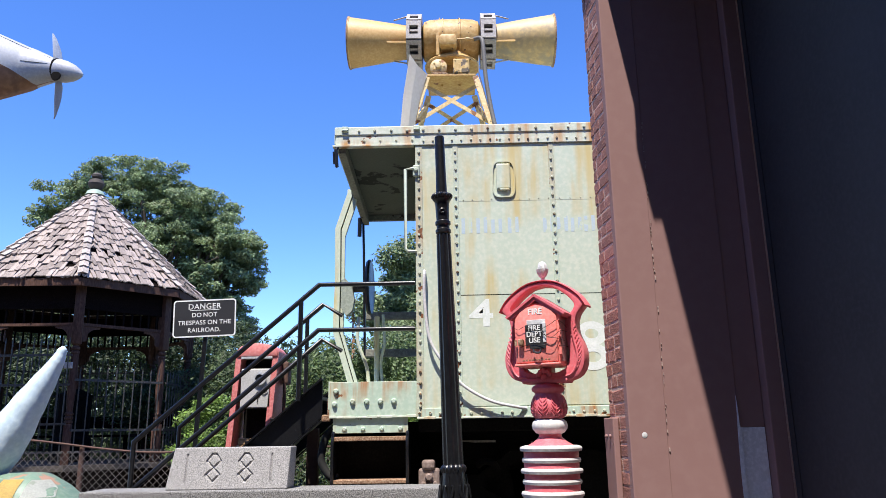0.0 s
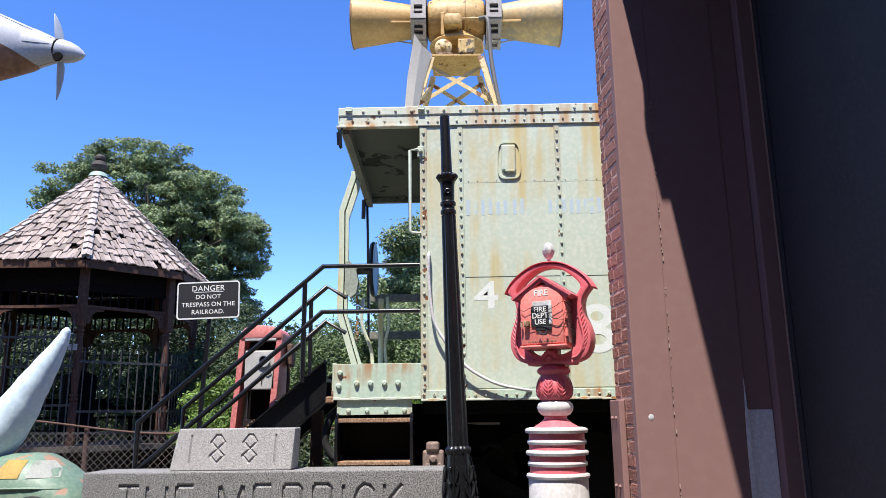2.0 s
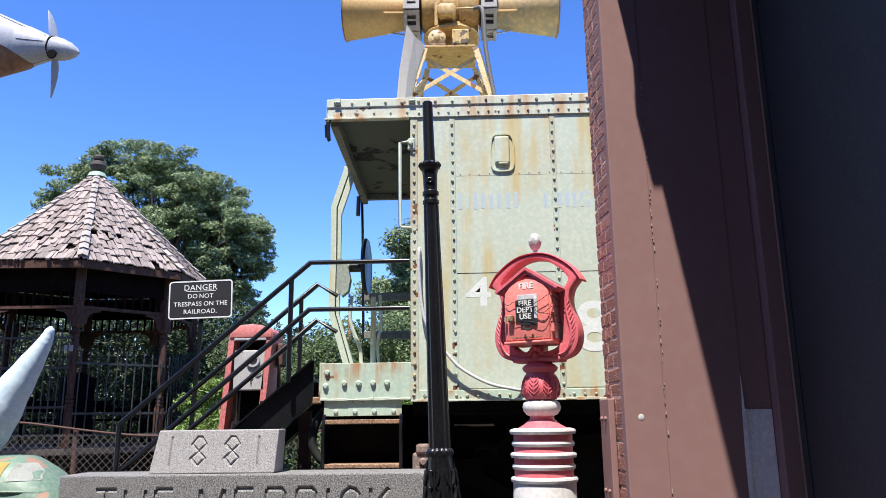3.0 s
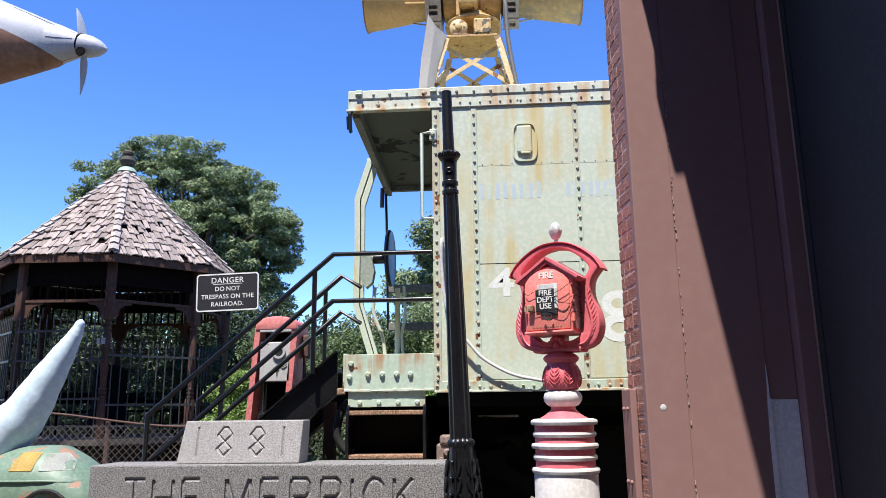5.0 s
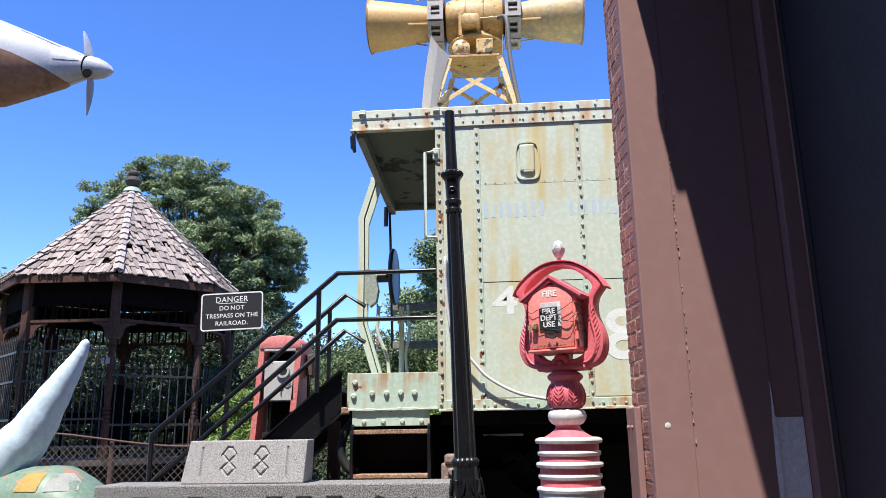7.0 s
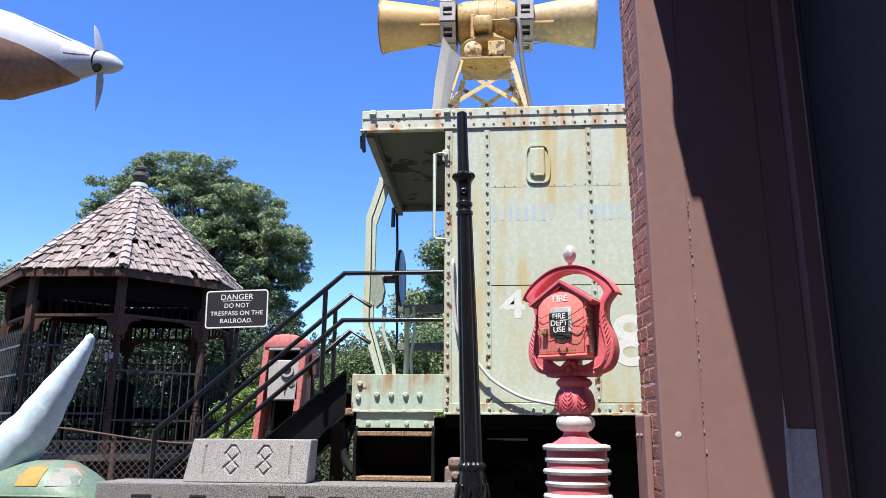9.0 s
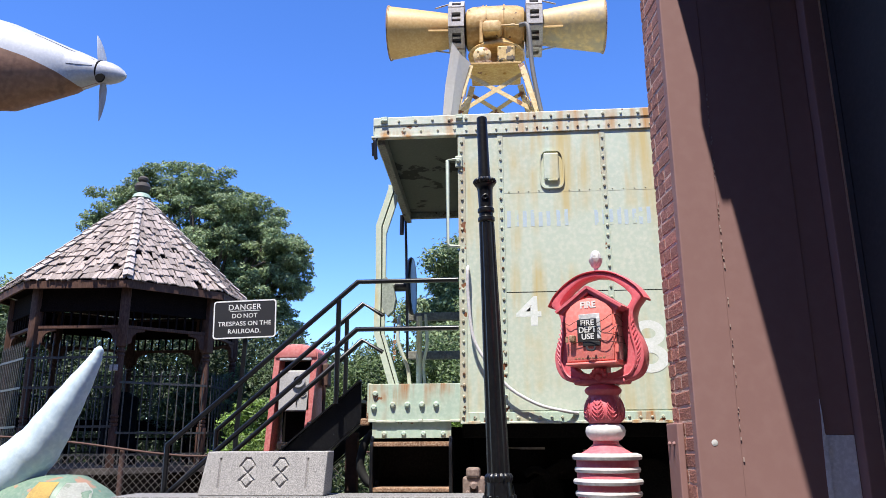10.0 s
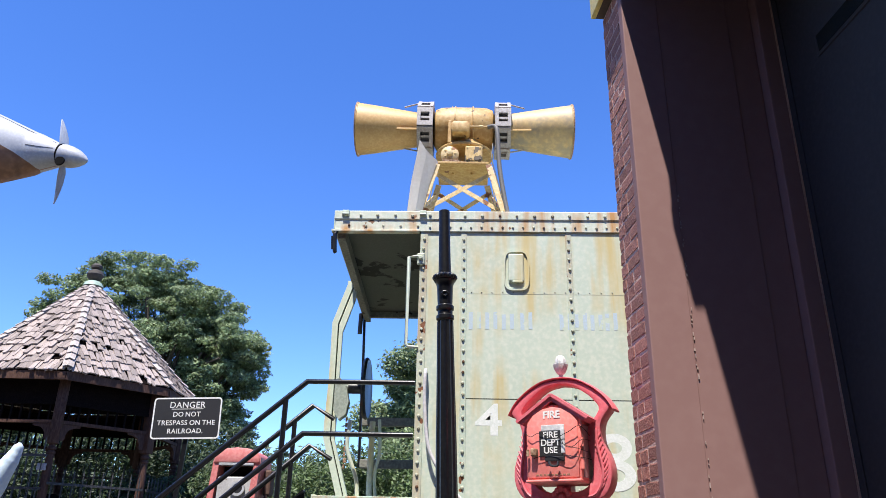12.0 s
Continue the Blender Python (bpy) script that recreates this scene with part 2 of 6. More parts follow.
M["pump_face"] = material("grey_pump_panel", (0.48, 0.47, 0.46), 0.5, scale=5, chips=(0.16, 0.10, 0.07), chips_at=0.68)
M["wood_block"] = material("raw_timber", (0.40, 0.24, 0.12), 0.8, scale=9)
M["ground"] = material("gravel_and_dry_grass", (0.14, 0.12, 0.085), 0.95, tones=((0.09, 0.09, 0.05), (0.22, 0.19, 0.15)), scale=1.2, grain=25, bump=0.6)
M["paving"] = material("worn_asphalt", (0.085, 0.082, 0.080), 0.9, scale=2, grain=40, bump=0.3)


def leaf_material(name, base):
    m = material(name, base, 0.55, tones=(tuple(c * 0.6 for c in base), tuple(min(1, c * 1.5) for c in base)), scale=0.7, grain=5, bump=0, per_piece=0.45, island=True)
    nt = m.node_tree
    bsdf = nt.nodes["Principled BSDF"]
    tr = nt.nodes.new("ShaderNodeBsdfTranslucent")
    mx = nt.nodes.new("ShaderNodeMixShader")
    mx.inputs[0].default_value = 0.3
    src = bsdf.inputs["Base Color"].links[0].from_socket
    nt.links.new(src, tr.inputs["Color"])
    nt.links.new(bsdf.outputs[0], mx.inputs[1])
    nt.links.new(tr.outputs[0], mx.inputs[2])
    nt.links.new(mx.outputs[0], nt.nodes["Material Output"].inputs["Surface"])
    return m


M["leaf"] = leaf_material("tree_leaves", (0.20, 0.265, 0.125))
M["leaf_light"] = leaf_material("bright_shrub_leaves", (0.15, 0.24, 0.045))
M["leaf_mid"] = leaf_material("green_shrub_leaves", (0.065, 0.10, 0.037))
M["leaf_bush"] = leaf_material("sunlit_bush_leaves", (0.10, 0.15, 0.05))
M["leaf_dark"] = leaf_material("dark_wood_leaves", (0.038, 0.064, 0.024))

# ---- mesh helpers ----
def thing(name, label, category, at=(0, 0, 0), group="", kind=""):
    ob = new(name)
    ob.location = at
    ob.empty_display_size = 0.1
    return tagged(ob, label, category, group, kind)


def mesh_of(name, bm, mat, smooth=False):
    me = bpy.data.meshes.new(name)
    bm.normal_update()
    bm.to_mesh(me)
    bm.free()
    for k in (mat if isinstance(mat, (list, tuple)) else [mat]):
        me.materials.append(k)
    if smooth:
        me.shade_smooth()
        me.set_sharp_from_angle(angle=radians(38))
    return me


def part(name, bm, mat, parent=None, label="", smooth=False, kind=""):
    """One mesh object in world coordinates, under a thing or a part."""
    ob = new(name, mesh_of(name, bm, mat, smooth))
    if parent is not None:
        ob.parent = parent
        up = parent
        off = Vector((0, 0, 0))
        while up is not None:
            off += up.location
            up = up.parent
        ob.location = -off
    return tagged(ob, label, kind=kind)


def solid(name, bm, mat, label, category, smooth=False, kind="", group=""):
    ob = new(name, mesh_of(name, bm, mat, smooth))
    return tagged(ob, label, category, group, kind)


def B():
    return bmesh.new()


def box(bm, a, b, bevel=0.0, m=None):
    c = [(a[i] + b[i]) / 2 for i in range(3)]
    s = [abs(b[i] - a[i]) for i in range(3)]
    r = bmesh.ops.create_cube(bm, size=1.0, matrix=(m or Matrix()) @ Matrix.LocRotScale(c, None, s))
    if bevel:
        es = {e for v in r["verts"] for e in v.link_edges}
        bmesh.ops.bevel(bm, geom=list(es), offset=bevel, segments=2, affect="EDGES", profile=0.5)
    return bm


def frame_of(d):
    d = Vector(d).normalized()
    u = d.orthogonal().normalized() if abs(d.z) > 0.99 else d.cross(Vector((0, 0, 1))).normalized()
    return u, d.cross(u).normalized()


def rod(bm, p, q, r0, r1=None, seg=12, caps=True):
    p, q = Vector(p), Vector(q)
    r1 = r0 if r1 is None else r1
    u, v = frame_of(q - p)
    ring = []
    for c, r in ((p, r0), (q, r1)):
        ring.append([bm.verts.new(c + r * (math.cos(2 * math.pi * i / seg) * u + math.sin(2 * math.pi * i / seg) * v)) for i in range(seg)])
    for i in range(seg):
        bm.faces.new((ring[0][i], ring[0][(i + 1) % seg], ring[1][(i + 1) % seg], ring[1][i]))
    if caps:
        bm.faces.new(ring[0][::-1])
        bm.faces.new(ring[1])
    return bm


def tube(bm, pts, r, seg=10, caps=True, flat=(1, 1)):
    """A bent pipe; r is one radius or one for each point."""
    pts = [Vector(p) for p in pts]
    rs = r if isinstance(r, (list, tuple)) else [r] * len(pts)
    rings = []
    u = None
    for i, p in enumerate(pts):
        a = pts[max(i - 1, 0)]
        b = pts[min(i + 1, len(pts) - 1)]
        d = (b - a).normalized()
        if u is None:
            u, v = frame_of(d)
        u = (u - d * u.dot(d)).normalized()
        v = d.cross(u)
        k = 1.0
        if 0 < i < len(pts) - 1:
            c = (p - a).normalized().dot((b - p).normalized())
            k = 1 / max(0.6, math.sqrt((1 + c) / 2))
        rings.append([bm.verts.new(p + k * rs[i] * (flat[0] * math.cos(2 * math.pi * j / seg) * u + flat[1] * math.sin(2 * math.pi * j / seg) * v)) for j in range(seg)])
    for A, C in zip(rings, rings[1:]):
        for j in range(seg):
            bm.faces.new((A[j], A[(j + 1) % seg], C[(j + 1) % seg], C[j]))
    if caps:
        bm.faces.new(rings[0][::-1])
        bm.faces.new(rings[-1])
    return bm


def spline(pts, n=6):
    """Points of a smooth curve through pts."""
    P = [Vector(p) for p in pts]
    P = [2 * P[0] - P[1]] + P + [2 * P[-1] - P[-2]]
    out = []
    for i in range(1, len(P) - 2):
        a, b, c, d = P[i - 1:i + 3]
        for k in range(n):
            t = k / n
            out.append(0.5 * (2 * b + (c - a) * t + (2 * a - 5 * b + 4 * c - d) * t * t + (3 * b - a - 3 * c + d) * t ** 3))
    return out + [P[-2]]


def lathe(bm, prof, at=(0, 0, 0), seg=32, axis="z", wave=0, depth=0.0):
    """Turn (radius, height) round an axis; wave and depth flute it."""
    at = Vector(at)
    rings = []
    for r, h in prof:
        ring = []
        for i in range(seg):
            a = 2 * math.pi * i / seg
            rr = r * (1 + depth * math.cos(wave * a)) if wave else r
            c, s = rr * math.cos(a), rr * math.sin(a)
            ring.append(bm.verts.new(at + (Vector((c, s, h)) if axis == "z" else Vector((h, c, s)) if axis == "x" else Vector((c, -h, s)))))
        rings.append(ring)
    for A, C in zip(rings, rings[1:]):
        for i in range(seg):
            bm.faces.new((A[i], A[(i + 1) % seg], C[(i + 1) % seg], C[i]))
    bm.faces.new(rings[0][::-1])
    bm.faces.new(rings[-1])
    return bm


def prism(bm, outline, y0, y1, hole=None):
    """Extrude an outline of (x, z) from y0 to y1; hole has as many points as the outline."""
    def loop(pts, y):
        return [bm.verts.new((x, y, z)) for x, z in pts]
    a, b = loop(outline, y0), loop(outline, y1)
    n = len(outline)
    for i in range(n):
        bm.faces.new((a[i], a[(i + 1) % n], b[(i + 1) % n], b[i]))
    if hole:
        c, d = loop(hole, y0), loop(hole, y1)
        for i in range(n):
            j = (i + 1) % n
            bm.faces.new((c[j], c[i], d[i], d[j]))
            bm.faces.new((a[j], a[i], c[i], c[j]))
            bm.faces.new((b[i], b[j], d[j], d[i]))
    else:
        bm.faces.new(a[::-1])
        bm.faces.new(b)
    bmesh.ops.recalc_face_normals(bm, faces=bm.faces)
    return bm


def beam(bm, p, q, w, d, side=(0, 1, 0)):
    """A straight bar of w by d between two points; d lies along side."""
    p, q = Vector(p), Vector(q)
    ax = (q - p).normalized()
    s = Vector(side)
    s = (s - ax * s.dot(ax)).normalized()
    u = ax.cross(s)
    vs = []
    for c in (p, q):
        vs.append([bm.verts.new(c + u * w / 2 * i + s * d / 2 * j) for i, j in ((-1, -1), (1, -1), (1, 1), (-1, 1))])
    for i in range(4):
        bm.faces.new((vs[0][i], vs[0][(i + 1) % 4], vs[1][(i + 1) % 4], vs[1][i]))
    bm.faces.new(vs[0][::-1])
    bm.faces.new(vs[1])
    bmesh.ops.recalc_face_normals(bm, faces=bm.faces)
    return bm


def dome(bm, c, r, n=(0, -1, 0), seg=8):
    """A rivet head that stands out along n."""
    c, n = Vector(c), Vector(n)
    u, v = frame_of(n)
    rings = []
    for k, h in ((1.0, 0.0), (0.95, 0.55), (0.6, 1.0)):
        rings.append([bm.verts.new(c + n * (h * r) + r * k * (math.cos(2 * math.pi * i / seg) * u + math.sin(2 * math.pi * i / seg) * v)) for i in range(seg)])
    for A, C in zip(rings, rings[1:]):
        for i in range(seg):
            bm.faces.new((A[i], A[(i + 1) % seg], C[(i + 1) % seg], C[i]))
    bm.faces.new(rings[-1])
    return bm


def words(name, text, size, mat, parent, m, label="", extrude=0.002, offset=0.0, align="CENTER", spacing=1.0, lines=1.0):
    cu = bpy.data.curves.new(name, "FONT")
    cu.body, cu.size, cu.extrude, cu.offset, cu.align_x, cu.space_character, cu.space_line = text, size, extrude, offset, align, spacing, lines
    tmp = new(name + "_tmp", cu)
    me = bpy.data.meshes.new_from_object(tmp.evaluated_get(bpy.context.evaluated_depsgraph_get()))
    bpy.data.objects.remove(tmp)
    me.transform(m)
    me.materials.clear()
    me.materials.append(mat)
    ob = new(name, me)
    if parent is not None:
        ob.parent = parent
        ob.location = -parent.location
    return tagged(ob, label)


# ---- ground ----
bm = B()
box(bm, (-600, -600, -0.5), (600, 900, 0.0))
solid("ground", bm, M["ground"], "flat gravelly ground with dry grass", "ground", kind="structure")
bm = B()
box(bm, (-7, -6, 0.0), (6, 5.6, 0.03), 0.01)
solid("pavement", bm, M["paving"], "worn dark asphalt paving before the railway exhibits", "pavement", kind="structure")
bm = B()
prism(bm, [(-60, 0.0), (60, 0.0), (60, 0.26), (-60, 0.26)], 6.35, 9.4)
solid("track_bed", bm, M["ground"], "low gravel ballast bed under the caboose", "track bed", kind="structure")
for y in (7.05, 8.55):
    rail = thing("rail", "rusty steel railway rail on the ballast bed", "rail", group="running rails of the track")
    bm = B()
    box(bm, (-30, y - 0.065, 0.262), (30, y + 0.065, 0.285))
    box(bm, (-30, y - 0.012, 0.285), (30, y + 0.012, 0.40))
    box(bm, (-30, y - 0.035, 0.40), (30, y + 0.035, 0.44), 0.006)
    part("rail_section", bm, M["rust"], rail)

# ---- caboose ----
def rivet_line(bm, p, q, step, r, n=(0, -1, 0), seg=8):
    p, q = Vector(p), Vector(q)
    k = max(1, round((q - p).length / step))
    for i in range(k + 1):
        c = p.lerp(q, i / k) + Vector((random.uniform(-0.003, 0.003), 0, random.uniform(-0.003, 0.003)))
        dome(bm, c, r * random.uniform(0.9, 1.08), n, seg)


YS = 6.58
caboose = thing("caboose", "weathered mint-green riveted steel caboose with rust streaks, on rails", "caboose", (-0.275, YS, 0.44))
bm = B()
box(bm, (-0.275, YS, 1.522), (9.0, 9.15, 4.02))
body = part("body", bm, M["mint"], caboose)
bm = B()
for x in (-0.245, 0.095, 0.98, 1.86):
    w = 0.032 if x < 0 else 0.024
    box(bm, (x - w, YS - 0.006, 1.60), (x + w, YS + 0.01, 4.0), 0.002)
part("seam_strip", bm, M["mint_rusty"], body)
bm = B()
box(bm, (0.12, YS - 0.0012, 3.445), (0.955, YS + 0.01, 4.0))
box(bm, (1.005, YS - 0.0012, 3.445), (1.835, YS + 0.01, 4.0))
part("upper_panel", bm, M["mint"], body)
bm = B()
box(bm, (0.12, YS - 0.004, 1.61), (0.955, YS + 0.01, 2.572), 0.002)
box(bm, (1.005, YS - 0.004, 1.61), (1.835, YS + 0.01, 2.572), 0.002)
part("lower_panel", bm, M["mint"], body)
bm = B()
box(bm, (-0.275, YS - 0.012, 1.515), (9.0, YS + 0.01, 1.598), 0.003)
part("bottom_sill", bm, M["sill"], body)
bm = B()
for x in (-0.245, 0.095, 0.98, 1.86):
    rivet_line(bm, (x, YS - 0.006, 1.64), (x, YS - 0.006, 3.93), 0.089, 0.0125)
rivet_line(bm, (-0.25, YS - 0.012, 1.556), (2.2, YS - 0.012, 1.556), 0.088, 0.013)
for x0, x1 in ((0.16, 0.94), (1.04, 1.8)):
    rivet_line(bm, (x0, YS - 0.0012, 3.462), (x1, YS - 0.0012, 3.462), 0.09, 0.005)
part("rivets", bm, M["rivet"], body, kind="stuff", smooth=True)

# roof with its overhang
bm = B()
prof = []
for i in range(13):
    t = i / 12
    prof.append((YS - 0.022 + t * 2.65, 4.18 + 0.16 * math.sin(math.pi * t)))
top = [[bm.verts.new((x, y, z)) for y, z in prof] for x in (-1.03, 9.0)]
low = [[bm.verts.new((x, y, 4.165)) for y in (prof[0][0], prof[-1][0])] for x in (-1.03, 9.0)]
for i in range(12):
    bm.faces.new((top[0][i], top[1][i], top[1][i + 1], top[0][i + 1]))
bm.faces.new((*top[0][::-1], low[0][0], low[0][1]))
bm.faces.new((*top[1], low[1][1], low[1][0]))
bm.faces.new((low[0][0], low[1][0], top[1][0], top[0][0]))
bm.faces.new((low[0][1], low[1][1], top[1][-1], top[0][-1]))
bm.faces.new((low[0][0], low[0][1], low[1][1], low[1][0]))
bmesh.ops.recalc_face_normals(bm, faces=bm.faces)
def skew(bm):
    """The roof end runs slightly out of square."""
    for v in bm.verts:
        if v.co.x < -0.9:
            v.co.x -= 0.028 * (v.co.y - 6.6)
skew(bm)
roof = part("roof", bm, M["mint_rusty"], caboose)
bm = B()
box(bm, (-1.02, YS - 0.016, 4.0), (9.0, YS - 0.005, 4.11), 0.004)
box(bm, (-1.03, YS - 0.026, 4.106), (9.0, YS - 0.005, 4.19), 0.008)
box(bm, (-1.045, YS - 0.03, 3.993), (-0.29, YS + 0.03, 4.012), 0.003)
part("fascia", bm, M["fascia"], roof)
bm = B()
box(bm, (-1.034, YS + 0.0, 4.03), (-1.0, 9.12, 4.19), 0.004)
skew(bm)
part("end_fascia", bm, M["mint_rusty"], roof)
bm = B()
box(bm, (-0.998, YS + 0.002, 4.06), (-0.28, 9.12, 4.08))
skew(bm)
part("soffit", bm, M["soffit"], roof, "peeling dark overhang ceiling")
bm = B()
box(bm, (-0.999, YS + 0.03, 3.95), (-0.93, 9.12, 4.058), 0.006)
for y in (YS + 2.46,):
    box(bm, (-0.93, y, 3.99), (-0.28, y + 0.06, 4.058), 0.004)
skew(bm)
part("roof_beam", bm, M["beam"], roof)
bm = B()
rivet_line(bm, (-0.95, YS - 0.026, 4.145), (2.2, YS - 0.026, 4.148), 0.148, 0.013)
rivet_line(bm, (-0.9, YS - 0.016, 4.052), (-0.3, YS - 0.016, 4.052), 0.16, 0.011)
rivet_line(bm, (-0.2, YS - 0.016, 4.042), (2.2, YS - 0.016, 4.042), 0.088, 0.0105)
part("rivets", bm, M["rivet"], roof, kind="stuff", smooth=True)
for x in (-0.93, -0.26):
    bm = B()
    box(bm, (x - 0.03, YS - 0.040, 4.135), (x + 0.03, YS - 0.02, 4.19), 0.006)
    rod(bm, (x - 0.028, YS - 0.042, 4.15), (x + 0.028, YS - 0.042, 4.15), 0.009, seg=8)
    part("marker_bracket", bm, M["mint_rusty"], roof)
bm = B()
tube(bm, [(-1.0, YS - 0.01, 4.0), (-1.015, YS - 0.015, 3.97), (-1.005, YS - 0.015, 3.81), (-0.998, YS - 0.015, 3.80)], 0.017, 8)
rod(bm, (-1.037, YS - 0.015, 3.95), (-1.030, YS - 0.015, 3.83), 0.009, seg=8)
part("lamp_hook", bm, M["black"], roof, "dark steel lamp hook")
bm = B()
box(bm, (-0.30, YS - 0.03, 3.69), (-0.235, YS, 3.80), 0.012)
dome(bm, (-0.27, YS - 0.03, 3.75), 0.02)
part("lamp_socket", bm, M["mint_rusty"], roof)

# vent hatch on the side
bm = B()
outer = [(0.536 + (0.088 * math.copysign(abs(math.cos(a)) ** 0.45, math.cos(a))) * 1.22, 3.652 + 0.178 * math.copysign(abs(math.sin(a)) ** 0.5, math.sin(a))) for a in [2 * math.pi * (i + 0.5) / 32 for i in range(32)]]
inner = [(0.536 + (x - 0.536) * 0.88, 3.652 + (z - 3.652) * 0.925) for x, z in outer]
prism(bm, outer, YS - 0.016, YS + 0.01, inner)
vent = part("vent_hatch", bm, M["mint"], body, "rounded pale green vent hatch", smooth=True)
bm = B()
box(bm, (0.468, YS - 0.026, 3.55), (0.598, YS, 3.80), 0.014)
box(bm, (0.50, YS - 0.034, 3.538), (0.585, YS - 0.01, 3.556), 0.004)
part("cover", bm, M["mint"], vent)

# lettering: plain faded shapes for the railway's name, figures of the car's number
for i, x in enumerate((0.14, 0.275, 0.41, 0.56, 0.88, 1.005, 1.13, 1.25)):
    bm = B()
    h = (0.145, 0.145, 0.13, 0.145)[i % 4]
    box(bm, (x, YS - 0.0012, 3.14), (x + 0.032, YS + 0.001, 3.14 + h))
    box(bm, (x + 0.066, YS - 0.0012, 3.145), (x + 0.098, YS + 0.001, 3.145 + h))
    part("letter_shape", bm, M["faded_blue"], body, "faded blue-white lettering" if i < 4 else "faded white lettering")
wm = Matrix.Translation((0.30, YS - 0.0042, 2.30)) @ Matrix.Rotation(radians(90), 4, "X") @ Matrix.Diagonal((1.25, 1, 1, 1))
fig = words("figure", "4", 0.335, M["faded"], None, wm, "faded white painted figure 4", 0.001, 0.007)
fig.parent = body
bm = B()
def oval(cx, cz, a, b2, n=28):
    return [(cx + a * math.cos(2 * math.pi * i / n), cz + b2 * math.sin(2 * math.pi * i / n)) for i in range(n)]
prism(bm, oval(1.255, 2.215, 0.135, 0.108), YS - 0.0042, YS - 0.0022, oval(1.255, 2.215, 0.058, 0.042))
prism(bm, oval(1.255, 2.012, 0.152, 0.115), YS - 0.0062, YS - 0.0022, oval(1.255, 2.012, 0.068, 0.046))
part("figure", bm, M["faded"], body, "faded white painted figure 8")
bm = B()
box(bm, (0.12, YS - 0.0052, 2.573), (1.835, YS + 0.002, 2.578))
part("lap_seam", bm, M["underframe"], body, "dark open lap seam")
# handrails on the corner
bm = B()
tube(bm, spline([(-0.2, YS - 0.01, 2.80), (-0.2, YS - 0.06, 2.76), (-0.2, YS - 0.06, 2.54), (-0.163, YS - 0.065, 2.20), (-0.06, YS - 0.07, 2.0), (0.02, YS - 0.07, 1.90),
                 (0.14, YS - 0.07, 1.77), (0.355, YS - 0.065, 1.65), (0.56, YS - 0.06, 1.60), (0.66, YS - 0.01, 1.585)], 5), 0.0135, 10)
part("curved_grab_rail", bm, M["white"], body, "white curved grab rail", smooth=True)
bm = B()
tube(bm, [(-0.27, YS - 0.01, 3.765), (-0.30, YS - 0.03, 3.765), (-0.366, YS - 0.03, 3.755), (-0.366, YS - 0.03, 3.0), (-0.35, YS - 0.03, 2.982), (-0.27, YS - 0.01, 2.982)], 0.0125, 8)
part("straight_grab_rail", bm, M["mint"], body, smooth=True)

# end platform
platform = new("end_platform")
platform.empty_display_size = 0.1
platform.parent = caboose
platform.location = Vector((-0.65, YS, 1.0)) - caboose.location
bm = B()
box(bm, (-1.03, YS, 1.53), (-0.275, YS + 0.02, 1.832), 0.004)
box(bm, (-1.03, YS + 0.022, 1.795), (-0.275, 9.13, 1.830), 0.004)
box(bm, (-1.045, YS + 0.02, 1.60), (-1.01, 9.13, 1.84), 0.004)
deck = part("sill_plate", bm, M["sill"], platform)
random.seed(41)
for name, x0, x1, z, y, up_ob in (("lip", -1.03, -0.28, 1.527, YS - 0.004, platform), ("bottom_lip", -0.275, 2.4, 1.511, YS - 0.016, body)):
    bm = B()
    x = x0
    while x < x1:
        w = random.uniform(0.03, 0.11)
        box(bm, (x, y - random.uniform(0.0, 0.006), z - random.uniform(0.0, 0.006)), (min(x + w, x1), y + 0.012, z + random.uniform(0.008, 0.022)), 0.003)
        x += w
    part(name, bm, M["fascia"], up_ob, "ragged rust-flaked bottom edge", kind="stuff")
bm = B()
for x in (-0.83, -0.71, -0.59, -0.475):
    dome(bm, (x, YS, 1.665), 0.024, seg=10)
for x, z in ((-0.975, 1.755), (-0.985, 1.645)):
    dome(bm, (x, YS, z), 0.024, seg=10)
rivet_line(bm, (-0.245, YS - 0.012, 1.62), (-0.245, YS - 0.012, 1.82), 0.09, 0.013)
for x in (-0.90, -0.74, -0.58, -0.42):
    dome(bm, (x, YS + 0.02, 1.435), 0.02, seg=10)
part("rivets", bm, M["sill"], platform, kind="stuff", smooth=True)
bm = B()
box(bm, (-1.0, YS + 0.02, 1.40), (-0.355, YS + 0.035, 1.532), 0.003)
part("apron", bm, M["sill"], platform)
bm = B()
box(bm, (-0.985, YS - 0.01, 1.335), (-0.365, YS + 0.30, 1.372), 0.006)
part("step", bm, M["rust"], platform, "rusty steel step")
bm = B()
box(bm, (-0.985, YS - 0.02, 0.985), (-0.365, YS + 0.25, 1.02), 0.006)
part("step", bm, M["rust"], platform, "rusty steel step")
for x in (-1.0, -0.365):
    bm = B()
    prism(bm, [(0, 0), (0.012, 0), (0.012, 1), (0, 1)], 0, 1)
    bmesh.ops.transform(bm, matrix=Matrix.Translation((x, YS - 0.02, 0.97)) @ Matrix.Diagonal((1, 0.32, 0.43, 1)), verts=bm.verts)
    tube(bm, spline([(x + 0.006, YS - 0.02, 0.97), (x + 0.006, YS - 0.03, 1.2), (x + 0.006, YS - 0.02, 1.33), (x + 0.006, YS + 0.02, 1.41)]), 0.014, 8)
    part("step_side", bm, M["black"], platform)
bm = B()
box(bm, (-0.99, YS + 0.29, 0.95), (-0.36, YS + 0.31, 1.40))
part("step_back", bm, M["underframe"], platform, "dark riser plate")
